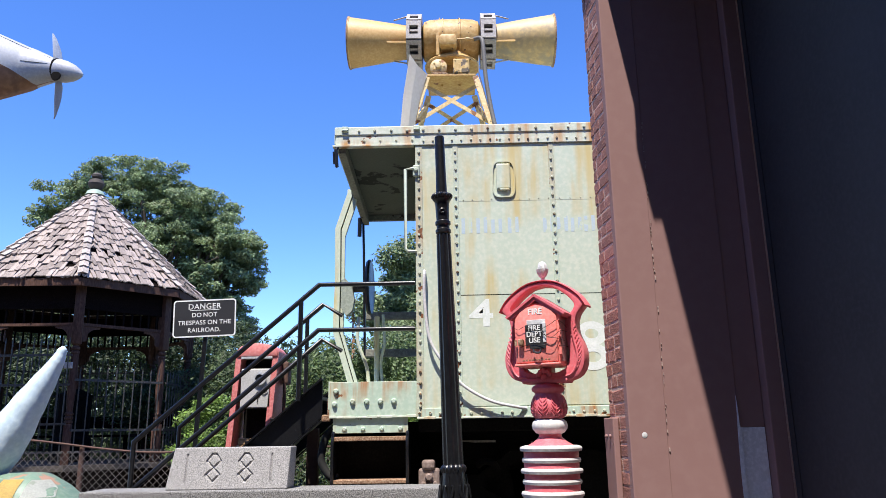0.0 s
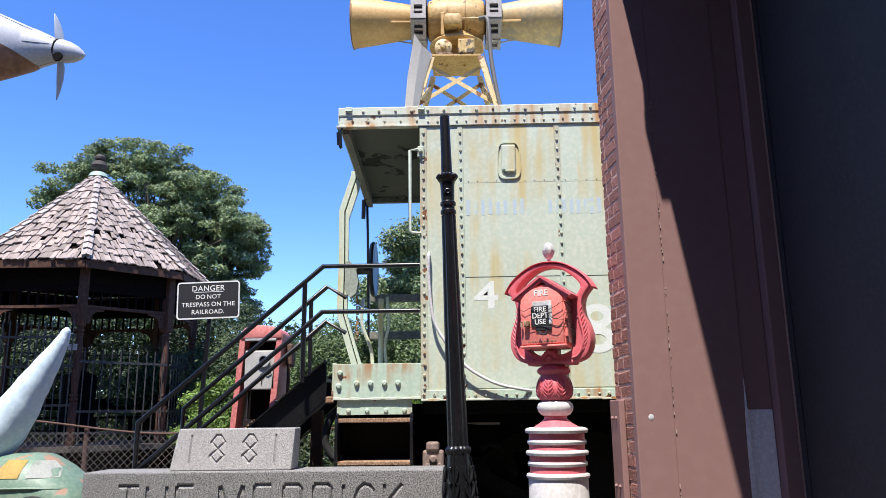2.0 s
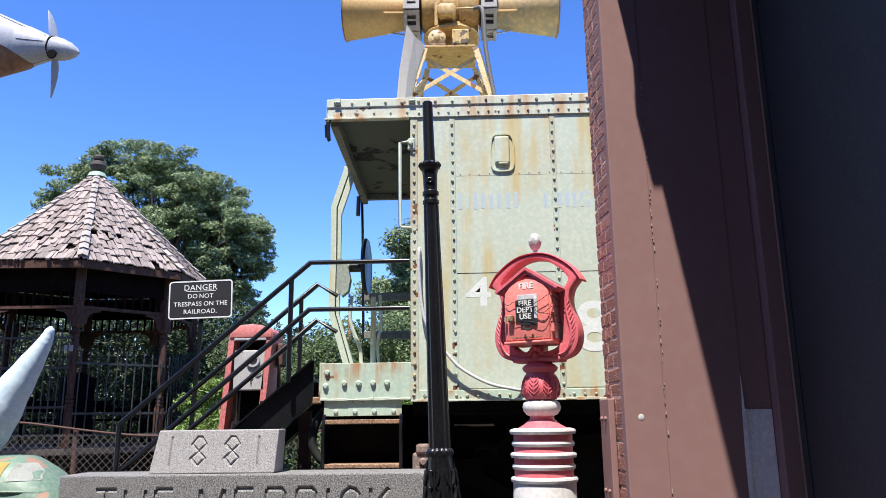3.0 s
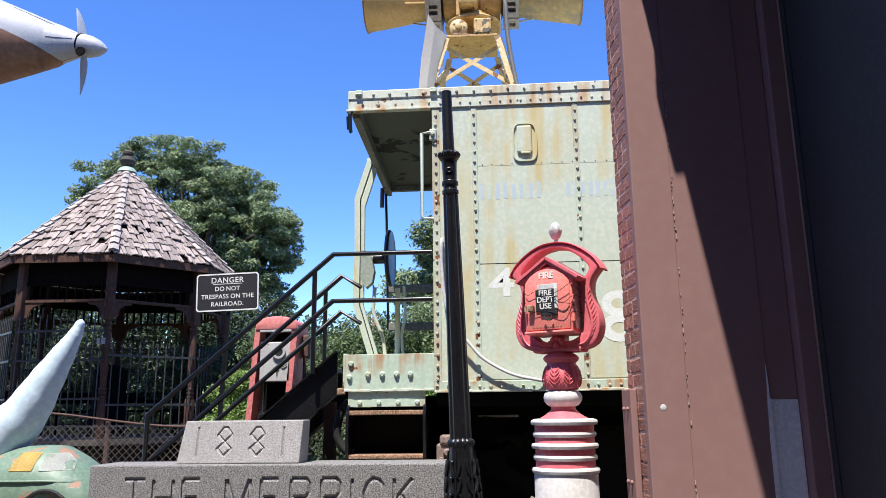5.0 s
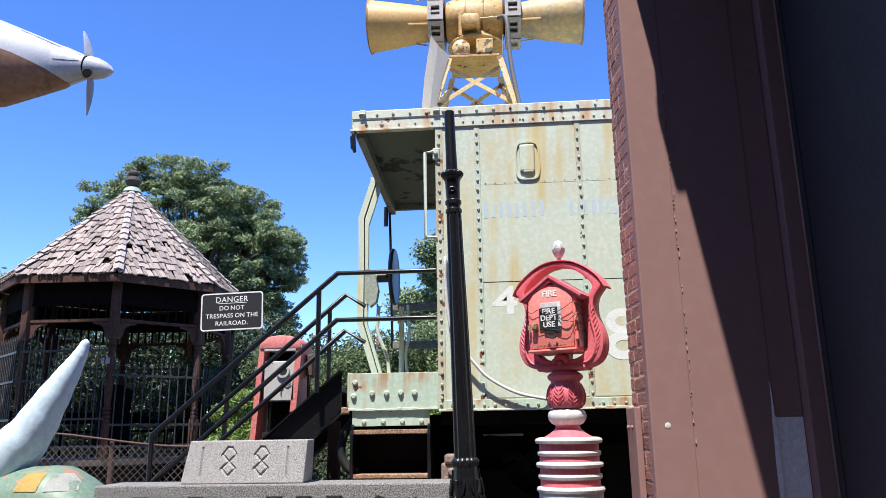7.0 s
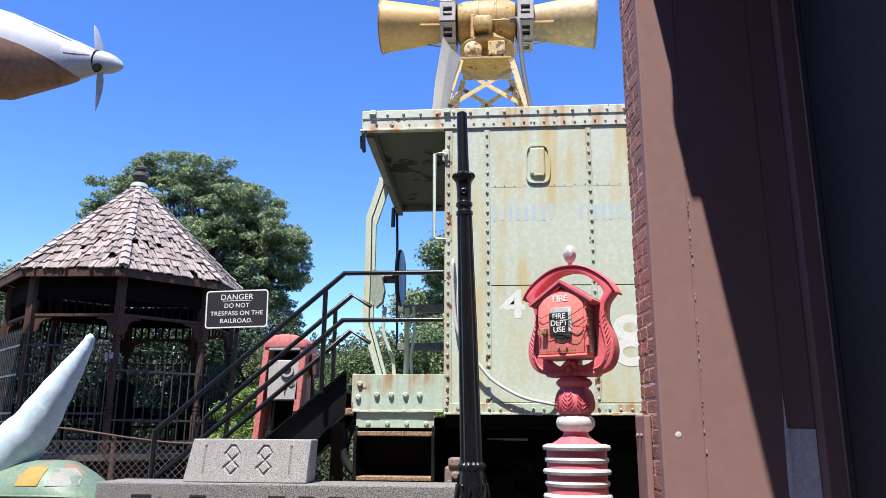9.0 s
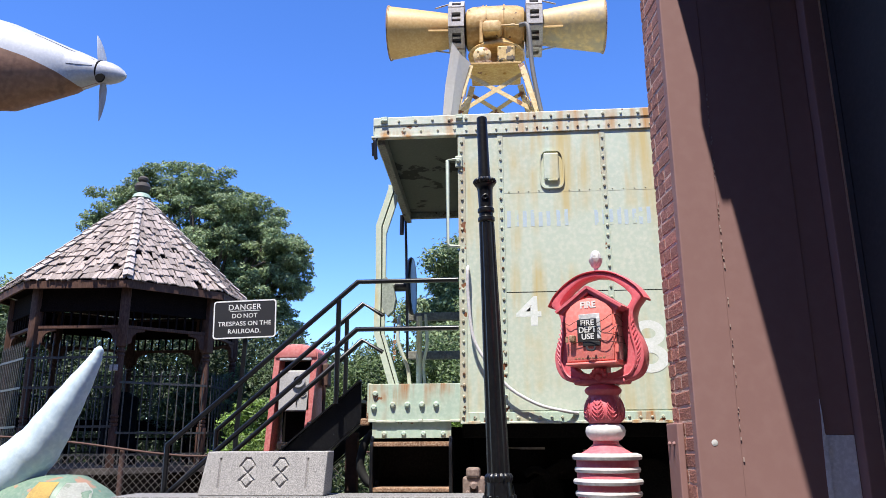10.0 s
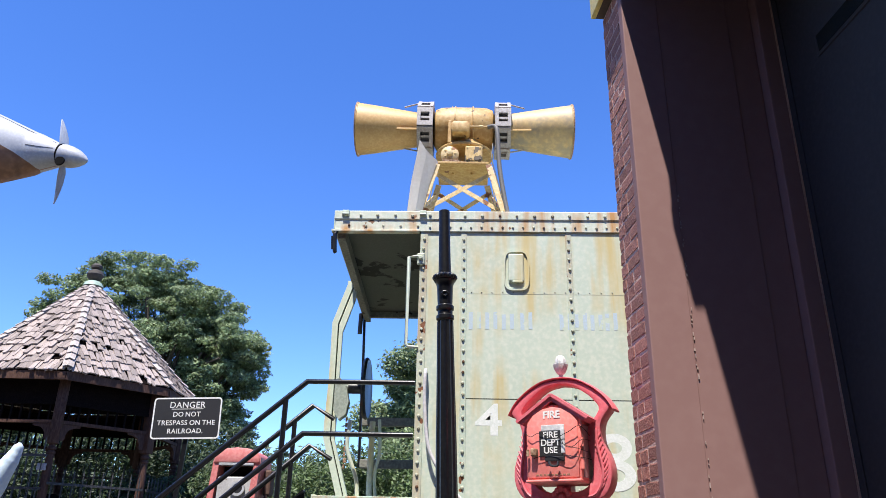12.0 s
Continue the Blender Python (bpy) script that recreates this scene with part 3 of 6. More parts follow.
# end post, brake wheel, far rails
POST_OUT = [(-1.115, 4.06), (-1.115, 4.02), (-1.245, 3.607), (-1.237, 3.037), (-1.250, 2.571), (-1.246, 2.446), (-1.06, 1.84)]
POST_MID = [(-1.045, 4.06), (-1.056, 4.005), (-1.186, 3.593), (-1.180, 3.035), (-1.185, 2.571), (-1.183, 2.446), (-1.0, 1.84)]
POST_IN = [(-1.0, 4.06), (-1.026, 3.868), (-1.136, 3.514), (-1.135, 3.077), (-1.138, 2.571), (-1.140, 2.446), (-0.955, 1.84)]
bm = B()
prism(bm, POST_OUT + POST_MID[::-1], 8.0, 8.10)
end_post = part("end_post", bm, M["mint"], platform, "bent mint-green steel end post")
bm = B()
prism(bm, [(x + 0.012, z) for x, z in POST_MID] + POST_IN[::-1], 8.012, 8.06)
part("web", bm, M["mint"], end_post)
bm = B()
prism(bm, [(x - 0.002, z) for x, z in POST_MID] + [(x + 0.014, z) for x, z in POST_MID[::-1]], 8.04, 8.05)
part("joint", bm, M["underframe"], end_post, "dark open joint")
DEEPER = Matrix.Translation((0.138, 0.532, 1.412)) @ Matrix.Scale(1.105, 4) @ Matrix.Translation((-0.138, -0.532, -1.412))
bm = B()
tube(bm, spline([(-0.80, 6.72, 2.42), (-0.81, 6.72, 2.2), (-0.73, 6.72, 1.98), (-0.71, 6.72, 1.83)]), 0.016, 8)
part("stanchion", bm, M["mint"], platform, smooth=True)
bm = B()
tube(bm, [(-0.765, 7.9, 1.83), (-0.765, 7.9, 2.60)], 0.028, 10)
part("stanchion", bm, M["mint"], platform, smooth=True)
bm = B()
tube(bm, spline([(-0.70, 7.9, 2.62), (-0.685, 7.9, 2.32), (-0.72, 7.9, 2.12), (-0.70, 7.9, 1.83)]), 0.016, 8)
part("stanchion", bm, M["mint"], platform, smooth=True)
bm = B()
lathe(bm, [(0.235, -0.012), (0.262, -0.02), (0.275, 0.0), (0.262, 0.02), (0.235, 0.012)], (-0.762, 7.3, 2.795), 36, "x")
for i in range(5):
    a = 2 * math.pi * i / 5
    rod(bm, (-0.80, 7.3, 2.795), (-0.762, 7.3 + 0.245 * math.cos(a), 2.795 + 0.245 * math.sin(a)), 0.02, 0.012, 8)
lathe(bm, [(0.05, -0.12), (0.05, 0.0), (0.02, 0.02)], (-0.80, 7.3, 2.795), 16, "x")
bmesh.ops.transform(bm, matrix=DEEPER, verts=bm.verts)
part("brake_wheel", bm, M["black"], platform, "black brake wheel seen edge-on", smooth=True)
bm = B()
prism(bm, [(-1.03, 2.58), (-0.98, 2.50), (-0.92, 2.55), (-0.90, 2.66), (-0.93, 2.80), (-0.99, 2.87), (-1.03, 2.85)], 7.20, 7.30)
rod(bm, (-0.95, 7.3, 2.80), (-0.80, 7.3, 2.80), 0.045, 0.03)
bmesh.ops.transform(bm, matrix=DEEPER, verts=bm.verts)
part("brake_gear_case", bm, M["case"], platform)
bm = B()
tube(bm, [(-1.068, 9.05, 4.03), (-1.055, 9.05, 3.6), (-1.03, 9.05, 2.3)], 0.016, 8)
part("brake_rod", bm, M["black"], platform, smooth=True)
bm = B()
tube(bm, [(-1.108, 9.05, 4.03), (-1.112, 9.05, 3.79)], 0.026, 8)
part("rod_guide", bm, M["black"], platform, smooth=True)
bm = B()
for i in range(9):
    box(bm, (-0.93, 7.29, 2.50 - 0.05 * i), (-0.915 + 0.012 * (i % 2), 7.31, 2.54 - 0.05 * i), 0.003)
bmesh.ops.transform(bm, matrix=DEEPER, verts=bm.verts)
part("brake_chain", bm, M["rust"], platform, "rusty brake chain", kind="stuff")
for z in (2.772, 2.331):
    bm = B()
    box(bm, (-1.0, 8.86, z - 0.06), (-0.3, 8.93, z + 0.03), 0.008)
    part("far_rail", bm, M["beam"], platform, "grimy grey-green far side rail")

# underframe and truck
# Solid near-black boxes close the space below; the unseen far one blocks daylight.
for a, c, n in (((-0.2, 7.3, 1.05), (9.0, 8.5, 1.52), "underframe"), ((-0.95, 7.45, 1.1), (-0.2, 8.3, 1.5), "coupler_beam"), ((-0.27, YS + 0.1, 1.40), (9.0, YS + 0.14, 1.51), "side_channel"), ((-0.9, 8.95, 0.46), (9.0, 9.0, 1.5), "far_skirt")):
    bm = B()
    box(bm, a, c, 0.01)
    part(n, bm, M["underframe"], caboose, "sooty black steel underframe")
for x0, x1, z in ((0.06, 0.42, 1.30), (0.10, 0.35, 1.22), (0.75, 0.95, 1.28)):
    bm = B()
    box(bm, (x0, 7.22, z), (x1, 7.26, z + 0.02), 0.003)
    part("pipe_strap", bm, M["galv"], caboose, "pale steel strap under the floor")
bm = B()
tube(bm, spline([(0.24, 7.0, 1.10), (0.30, 6.97, 1.14), (0.38, 6.97, 1.12), (0.42, 7.0, 1.06)], 4), 0.03, 8)
part("brake_fitting", bm, M["underframe"], caboose, "grey brake fitting", smooth=True)
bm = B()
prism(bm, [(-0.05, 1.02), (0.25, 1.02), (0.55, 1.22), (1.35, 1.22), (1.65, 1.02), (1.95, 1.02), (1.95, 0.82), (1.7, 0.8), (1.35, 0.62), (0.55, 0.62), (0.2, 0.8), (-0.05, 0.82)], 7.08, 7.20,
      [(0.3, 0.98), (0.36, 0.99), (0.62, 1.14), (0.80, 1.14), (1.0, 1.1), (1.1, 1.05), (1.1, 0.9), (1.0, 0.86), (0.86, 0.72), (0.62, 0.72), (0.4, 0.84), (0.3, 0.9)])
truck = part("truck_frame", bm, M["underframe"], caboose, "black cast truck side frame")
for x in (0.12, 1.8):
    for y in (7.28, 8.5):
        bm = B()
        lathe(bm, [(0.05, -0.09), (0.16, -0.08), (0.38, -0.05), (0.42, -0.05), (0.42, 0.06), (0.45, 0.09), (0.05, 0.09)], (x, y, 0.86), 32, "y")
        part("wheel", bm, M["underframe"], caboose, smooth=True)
bm = B()
box(bm, (-0.27, 6.62, 0.93), (-0.09, 6.80, 1.10), 0.02)
box(bm, (-0.24, 6.60, 1.09), (-0.13, 6.80, 1.17), 0.02)
dome(bm, (-0.18, 6.62, 1.03), 0.035, seg=10)
dome(bm, (-0.23, 6.62, 0.98), 0.018)
dome(bm, (-0.13, 6.62, 0.98), 0.018)
part("journal_box", bm, M["cast"], caboose, "grey-brown cast journal box")
bm = B()
tube(bm, spline([(-1.02, 6.75, 1.45), (-1.09, 6.75, 1.35), (-1.12, 6.75, 1.18), (-1.05, 6.75, 1.05), (-0.97, 6.75, 1.03)]), 0.035, 10)
part("air_hose", bm, M["rubber"], caboose, "black rubber air hose", smooth=True)

# ---- steel stairs beside the caboose ----
stairs = thing("stairs", "black painted steel stairs with pipe handrails up to the caboose platform", "stairs", (-2.0, 7.1, 0))
SL = (2.694 - 1.357) / (2.698 - 1.14)
for name, y, k in (("near_rail", 6.58, (-1.14, 2.694, -0.285)), ("far_rail", 7.63, (-1.29, 2.694, None))):
    bm = B()
    x, z, e = k
    lowx = -2.70
    for dz in (0.0, -0.407 if e else -0.36):
        start = [(e, y, z + dz), (x, y, z + dz)] if e else [(x + 0.20, y, z + dz - 0.12), (x, y, z + dz)]
        xe = lowx if dz == 0 else lowx + 0.0
        end = [(xe, y, z + dz - SL * (x - xe))]
        if dz == 0:
            end.append((xe - 0.005, y, 0.0))
        tube(bm, start + end, 0.021, 12)
    px = x - 0.16
    rod(bm, (px, y, 1.84 - SL * (-1.11 - px)), (px, y, z - SL * (x - px)), 0.021)
    part(name, bm, M["black"], stairs, smooth=True)
for y in (6.68, 7.55):
    bm = B()
    t, d = 1.87, 0.36
    x0, x1 = -1.11, -3.1
    za, zb = t, t - SL * (x0 - x1)
    prism(bm, [(x0, za), (x1, zb), (x1, zb - d), (x0, za - d + 0.03)], y, y + 0.012)
    beam(bm, (x0, y - 0.02, za), (x1, y - 0.02, zb), 0.012, 0.09)
    beam(bm, (x0, y - 0.02, za - d), (x1, y - 0.02, zb - d), 0.012, 0.09)
    part("stringer", bm, M["black"], stairs)
for i in range(9):
    x = -1.12 - i * 0.215
    bm = B()
    zt = 1.80 - SL * (-1.05 - x) - 0.05
    if zt > 0.02:
        box(bm, (x - 0.23, 6.70, zt), (x, 7.55, zt + 0.03), 0.004)
        part("tread", bm, M["black"], stairs)
bm = B()
box(bm, (-1.11, 6.655, 1.50), (-1.035, 6.70, 1.56), 0.012)
box(bm, (-1.06, 6.655, 1.54), (-1.035, 6.70, 1.70), 0.008)
part("end_bracket", bm, M["rust"], stairs, "rusty bracket at the stair head")
bm = B()
box(bm, (-1.30, 7.0, 0.0), (-1.20, 7.1, 1.45), 0.004)
part("prop", bm, M["rail_rust"], stairs, "rusty red support post")

# ---- siren on the caboose roof ----
siren = thing("siren", "rusty yellow twin-horn air-raid siren on an angle-iron tower", "siren", (0.08, 7.65, 4.3))
CX, CY, CZ = 0.08, 7.65, 5.63
for side, name in ((-1, "horn"), (1, "horn")):
    bm = B()
    prof = [(0.185, 0.0), (0.188, 0.02), (0.219, 0.22), (0.253, 0.44), (0.281, 0.635), (0.290, 0.64), (0.290, 0.655), (0.275, 0.655), (0.241, 0.44), (0.210, 0.22), (0.175, 0.0)]
    lathe(bm, [(r, side * h) for r, h in prof], (CX + side * 0.49, CY, CZ), 40, "x")
    bmesh.ops.recalc_face_normals(bm, faces=bm.faces)
    horn = part(name, bm, M["yellow"] if side < 0 else M["yellow_stained"], siren, "flared yellow horn" if side < 0 else "flared yellow horn stained grey underneath", smooth=True)
    bm = B()
    lathe(bm, [(0.286, side * 0.645), (0.293, side * 0.645), (0.293, side * 0.658), (0.286, side * 0.658)], (CX + side * 0.49, CY, CZ), 40, "x")
    bmesh.ops.recalc_face_normals(bm, faces=bm.faces)
    part("rim", bm, M["rust"], horn, "rusty brown rim", smooth=True)
    bm = B()
    beam(bm, (CX + side * 0.47, CY - 0.22, CZ - 0.12), (CX + side * 0.70, CY - 0.22, CZ - 0.115), 0.018, 0.018)
    part("stay", bm, M["yellow"], horn)
    for dy, dz in ((0.0, -0.265), (-0.16, 0.235)):
        bm = B()
        rod(bm, (CX + side * 0.46, CY + dy, CZ + dz), (CX + side * 0.64, CY + dy * 0.8, CZ + dz * 0.86), 0.008, seg=6)
        part("stay_rod", bm, M["galv"], horn)
    x0, x1 = sorted((CX + side * 0.325, CX + side * 0.49))
    for i in range(8):
        a0 = 2 * math.pi * (i + 0.5) / 8 - math.pi / 2 - math.pi / 8
        R = 0.255
        bm = B()
        c = Vector(((x0 + x1) / 2, CY, CZ)) + Vector((0, math.cos(a0), math.sin(a0))) * R
        m = Matrix.Translation(c) @ Matrix.Rotation(a0, 4, "X")
        w, h, t = (x1 - x0) / 2, 0.108, 0.032
        for a, b2 in (((-w, -t, -h), (-w + 0.036, t, h)), ((w - 0.036, -t, -h), (w, t, h)), ((-w + 0.036, -t + 0.003, -h + 0.002), (w - 0.036, t - 0.003, -h + 0.055)), ((-w + 0.036, -t + 0.003, h - 0.055), (w - 0.036, t - 0.003, h - 0.002)), ((-w + 0.036, -0.004, -0.01), (w - 0.036, 0.012, 0.012))):
            box(bm, a, b2, 0.0, m)
        part("louvre_box", bm, M["galv"], siren, "grey steel louvre opening")
    bm = B()
    lathe(bm, [(0.15, x0 + 0.004), (0.232, x0 + 0.005), (0.232, x1 - 0.005), (0.15, x1 - 0.004)], (0, CY, CZ), 32, "x")
    part("rotor", bm, M["cable"], siren, smooth=True)
bm = B()
lathe(bm, [(0.15, -0.325), (0.215, -0.30), (0.238, -0.24), (0.245, -0.10), (0.257, -0.098), (0.257, -0.088), (0.245, -0.085), (0.245, 0.085), (0.257, 0.09), (0.257, 0.10), (0.245, 0.105), (0.238, 0.24), (0.215, 0.30), (0.15, 0.325)], (CX, CY, CZ), 36, "x")
part("motor", bm, M["yellow_worn"], siren, "peeling yellow motor drum", smooth=True)
bm = B()
prism(bm, [(-0.035, 5.40), (0.12, 5.40), (0.145, 5.44), (0.145, 5.50), (0.12, 5.535), (-0.03, 5.535), (-0.055, 5.50), (-0.055, 5.44)], CY - 0.36, CY - 0.18)
bmesh.ops.bevel(bm, geom=bm.edges[:], offset=0.02, segments=2, affect="EDGES", profile=0.5)
part("terminal_box", bm, M["yellow_worn"], siren, "bulging yellow terminal cover", True)
bm = B()
box(bm, (-0.085, CY - 0.26, 5.33), (-0.045, CY - 0.2, 5.60), 0.008)
part("mounting_strap", bm, M["yellow_worn"], siren)
bm = B()
rod(bm, (0.14, CY - 0.29, 5.50), (0.33, CY - 0.29, 5.50), 0.013, seg=8)
rod(bm, (0.24, CY - 0.29, 5.50), (0.28, CY - 0.29, 5.50), 0.02, seg=8)
part("conduit", bm, M["yellow_worn"], siren)
for x in (-0.05, 0.17):
    bm = B()
    tube(bm, spline([(x, CY - 0.03, 5.86), (x, CY - 0.02, 5.915), (x, CY + 0.02, 5.915), (x, CY + 0.03, 5.86)]), 0.008, 6)
    part("lifting_eye", bm, M["rust"], siren)
bm = B()
lathe(bm, [(0.27, 5.285), (0.30, 5.295), (0.305, 5.315), (0.29, 5.335), (0.22, 5.36), (0.20, 5.42), (0.05, 5.43)], (0.09, CY, 0), 40)
part("turntable", bm, M["yellow_worn"], siren, smooth=True)
bm = B()
lathe(bm, [(0.12, 5.04), (0.12, 5.29)], (0.09, CY, 0), 24)
part("pivot", bm, M["yellow_worn"], siren, smooth=True)
bm = B()
lathe(bm, [(0.088, -0.02), (0.092, 0.04), (0.072, 0.055), (0.034, 0.06), (0.03, 0.075), (0.03, 0.09), (0.01, 0.095)], (-0.055, CY - 0.27, 5.165), 24, "y")
for a in range(5):
    t = 2 * math.pi * a / 5
    dome(bm, (-0.055 + 0.055 * math.cos(t), CY - 0.325, 5.165 + 0.055 * math.sin(t)), 0.012)
part("gearmotor", bm, M["tower"], siren, smooth=True)
bm = B()
box(bm, (-0.12, CY - 0.36, 5.056), (0.04, CY - 0.22, 5.075), 0.003)
part("gearmotor_foot", bm, M["rust"], siren)
bm = B()
box(bm, (0.10, CY - 0.36, 5.058), (0.275, CY - 0.22, 5.235), 0.012)
box(bm, (0.112, CY - 0.366, 5.07), (0.263, CY - 0.355, 5.223), 0.004)
for x, z in ((0.125, 5.083), (0.25, 5.083), (0.125, 5.21), (0.25, 5.21)):
    dome(bm, (x, CY - 0.366, z), 0.008)
part("control_box", bm, M["yellow_flaking"], siren, "flaking yellow control box")
bm = B()
box(bm, (-0.175, CY - 0.36, 5.03), (0.34, CY + 0.115, 5.056), 0.005)
for x in (-0.02, 0.17):
    rod(bm, (x, 7.5, 5.015), (x, 7.5, 5.035), 0.015, seg=8)
part("tray", bm, M["tray"], siren, "yellow sheet-metal base tray")
FEET = [(-0.40, 7.22), (0.57, 7.22), (0.57, 7.86), (-0.40, 7.86)]
TOPS = [(-0.175, 7.30), (0.335, 7.30), (0.335, 7.77), (-0.175, 7.77)]
for (a, b2), (c, d) in zip(FEET, TOPS):
    bm = B()
    beam(bm, (a, b2, 4.2), (c, d, 5.03), 0.06, 0.012, (0, 1, 0))
    beam(bm, (a, b2 + 0.03, 4.2), (c, d + 0.03, 5.03), 0.012, 0.06, (0, 1, 0))
    part("leg", bm, M["tower"], siren, "rust-spotted yellow angle-iron leg")
for i in range(4):
    j = (i + 1) % 4
    for a, b2 in ((i, j), (j, i)):
        bm = B()
        lo = Vector((*FEET[a], 4.2)).lerp(Vector((*TOPS[a], 5.0)), 0.35)
        hi = Vector((*FEET[b2], 4.2)).lerp(Vector((*TOPS[b2], 5.0)), 0.91)
        inset = Vector((0, 0.10 if i == 0 else -0.03 if i == 2 else 0, 0.04 if i == 0 else 0))
        beam(bm, lo + inset, hi + inset, 0.042, 0.010, (0, 1, 0) if i % 2 == 0 else (1, 0, 0))
        part("brace", bm, M["tower"], siren)
bm = B()
vs = [bm.verts.new(p) for p in ((-0.355, 7.20, 5.245), (-0.28, 7.22, 5.13), (-0.175, 7.28, 5.05), (-0.42, 7.18, 4.75), (-0.33, 7.19, 4.75), (-0.25, 7.26, 4.75), (-0.455, 7.15, 4.22), (-0.38, 7.15, 4.22), (-0.34, 7.2, 4.22))]
for f in ((0, 1, 4, 3), (1, 2, 5, 4), (3, 4, 7, 6), (4, 5, 8, 7)):
    bm.faces.new([vs[i] for i in f])
bmesh.ops.solidify(bm, geom=bm.faces[:], thickness=0.008)
part("side_sheet", bm, M["pale"], siren, "bent pale grey sheet-metal guard")
bm = B()
tube(bm, spline([(0.33, 7.36, 5.50), (0.40, 7.33, 5.49), (0.425, 7.3, 5.38), (0.445, 7.28, 5.0), (0.50, 7.25, 4.6), (0.57, 7.22, 4.24)]), 0.023, 10)
part("power_cable", bm, M["cable"], siren, "thick grey power cable", smooth=True)
bm = B()
tube(bm, spline([(0.38, 7.35, 5.3), (0.37, 7.3, 5.1), (0.41, 7.28, 4.9), (0.50, 7.25, 4.5)]), 0.006, 6)
part("thin_wire", bm, M["cable"], siren, smooth=True)
# the whole siren leans a little to one side
LEAN = Matrix.Translation((CX, CY, CZ + 0.03)) @ Matrix.Rotation(radians(0.67), 4, "Y") @ Matrix.Translation((-CX, -CY, -CZ))
for ob in siren.children_recursive:
    ob.data.transform(LEAN)

# ---- iron lamp post shaft ----
pole = thing("lamp_post", "fluted black cast-iron lamp post shaft without its lantern", "lamp post", (0.06, 4.61, 0.03))
tilt = Matrix.Translation((0.049, 4.61, 0.9)) @ Matrix.Rotation(radians(-1.5), 4, "Y") @ Matrix.Translation((0, 0, -0.9))
def pole_part(name, prof, wave=0, depth=0.0, seg=36):
    bm = B()
    lathe(bm, prof, (0, 0, 0), seg, "z", wave, depth)
    bmesh.ops.transform(bm, matrix=tilt, verts=bm.verts)
    return part(name, bm, M["black"], pole, smooth=True)
pole_part("top_shaft", [(0.036, 2.86), (0.033, 3.0), (0.031, 3.27), (0.026, 3.275)])
pole_part("capital", [(0.040, 2.70), (0.042, 2.73), (0.043, 2.77), (0.045, 2.81), (0.050, 2.83), (0.060, 2.842), (0.046, 2.846)], 0, 0.0)
pole_part("leaf_ring", [(0.046, 2.842), (0.060, 2.848), (0.066, 2.858), (0.065, 2.870), (0.056, 2.878), (0.044, 2.884), (0.034, 2.886)], 16, 0.06, 96)
pole_part("collar", [(0.042, 2.615), (0.049, 2.622), (0.049, 2.640), (0.041, 2.648), (0.041, 2.668), (0.049, 2.676), (0.049, 2.694), (0.040, 2.703)])
pole_part("fluted_shaft", [(0.058, 1.19), (0.055, 1.5), (0.050, 2.0), (0.044, 2.4), (0.042, 2.61)], 12, 0.06, 72)
pole_part("flange", [(0.066, 1.165), (0.073, 1.178), (0.074, 1.192), (0.068, 1.203), (0.058, 1.212)], 20, 0.04, 80)
pole_part("base", [(0.16, 0.03), (0.16, 0.12), (0.125, 0.2), (0.118, 0.5), (0.10, 0.8), (0.085, 1.0), (0.07, 1.13), (0.066, 1.175)], 0, 0.0, 48)
def on_base(a, z, out=0.0):
    """A point on the flared base at angle a and height z."""
    r = float(np.interp(z, (0.2, 0.5, 0.8, 1.0, 1.13, 1.175), (0.125, 0.118, 0.10, 0.085, 0.07, 0.066))) + out
    return (r * math.cos(a), r * math.sin(a), z)
bm = B()
for i in range(6):
    a = 2 * math.pi * i / 6 + 0.15
    tube(bm, spline([on_base(a, z, 0.004) for z in (0.55, 0.75, 0.95, 1.08, 1.15)], 3), [0.010 - 0.0005 * k for k in range(13)], 6)
    for k in range(6):
        z = 0.58 + 0.085 * k
        w = 0.48 - 0.03 * k
        for sg in (-1, 1):
            pts_l = [on_base(a + sg * w * f, z + 0.075 * g, 0.003 + 0.006 * b) for f, g, b in ((0.05, 0.0, 0), (0.45, 0.28, 1), (0.85, 0.85, 1), (0.75, 1.2, 1.2), (0.5, 1.1, 0.6))]
            tube(bm, spline(pts_l, 3), [0.005, 0.006, 0.0075, 0.0085, 0.009, 0.009, 0.0085, 0.008, 0.007, 0.006, 0.005, 0.004, 0.003], 6)
bmesh.ops.transform(bm, matrix=tilt, verts=bm.verts)
part("leaf_ornament", bm, M["black"], pole, "raised cast leaf scrolls", smooth=True)
bm = B()
for k in (-1, 1):
    tube(bm, spline([(k * 0.02 * math.cos(t) * (1 - t / 9), -0.046, 2.755 + 0.02 * math.sin(t) * (1 - t / 9)) for t in (0, 1, 2, 3, 4, 5, 6)], 2), 0.004, 6)
bmesh.ops.transform(bm, matrix=tilt, verts=bm.verts)
part("scroll", bm, M["black"], pole, smooth=True)

# ---- fire alarm box on its pedestal ----
alarm = thing("fire_alarm_box", "faded red cast-iron fire alarm box on red and white pedestal", "fire alarm", (0.597, 4.434, 0.03))
FM = Matrix.Translation((0.597, 4.434, 0)) @ Matrix.Rotation(radians(-27), 4, "Z")
def alarm_part(name, bm, mat, label="", smooth=False, up=alarm):
    bmesh.ops.transform(bm, matrix=FM, verts=bm.verts)
    return part(name, bm, mat, up, label, smooth)
bm = B()
lathe(bm, [(0.165, 0.03), (0.165, 1.04), (0.16, 1.05)], seg=48)
alarm_part("column", bm, M["white"], "white painted column", True)
bm = B()
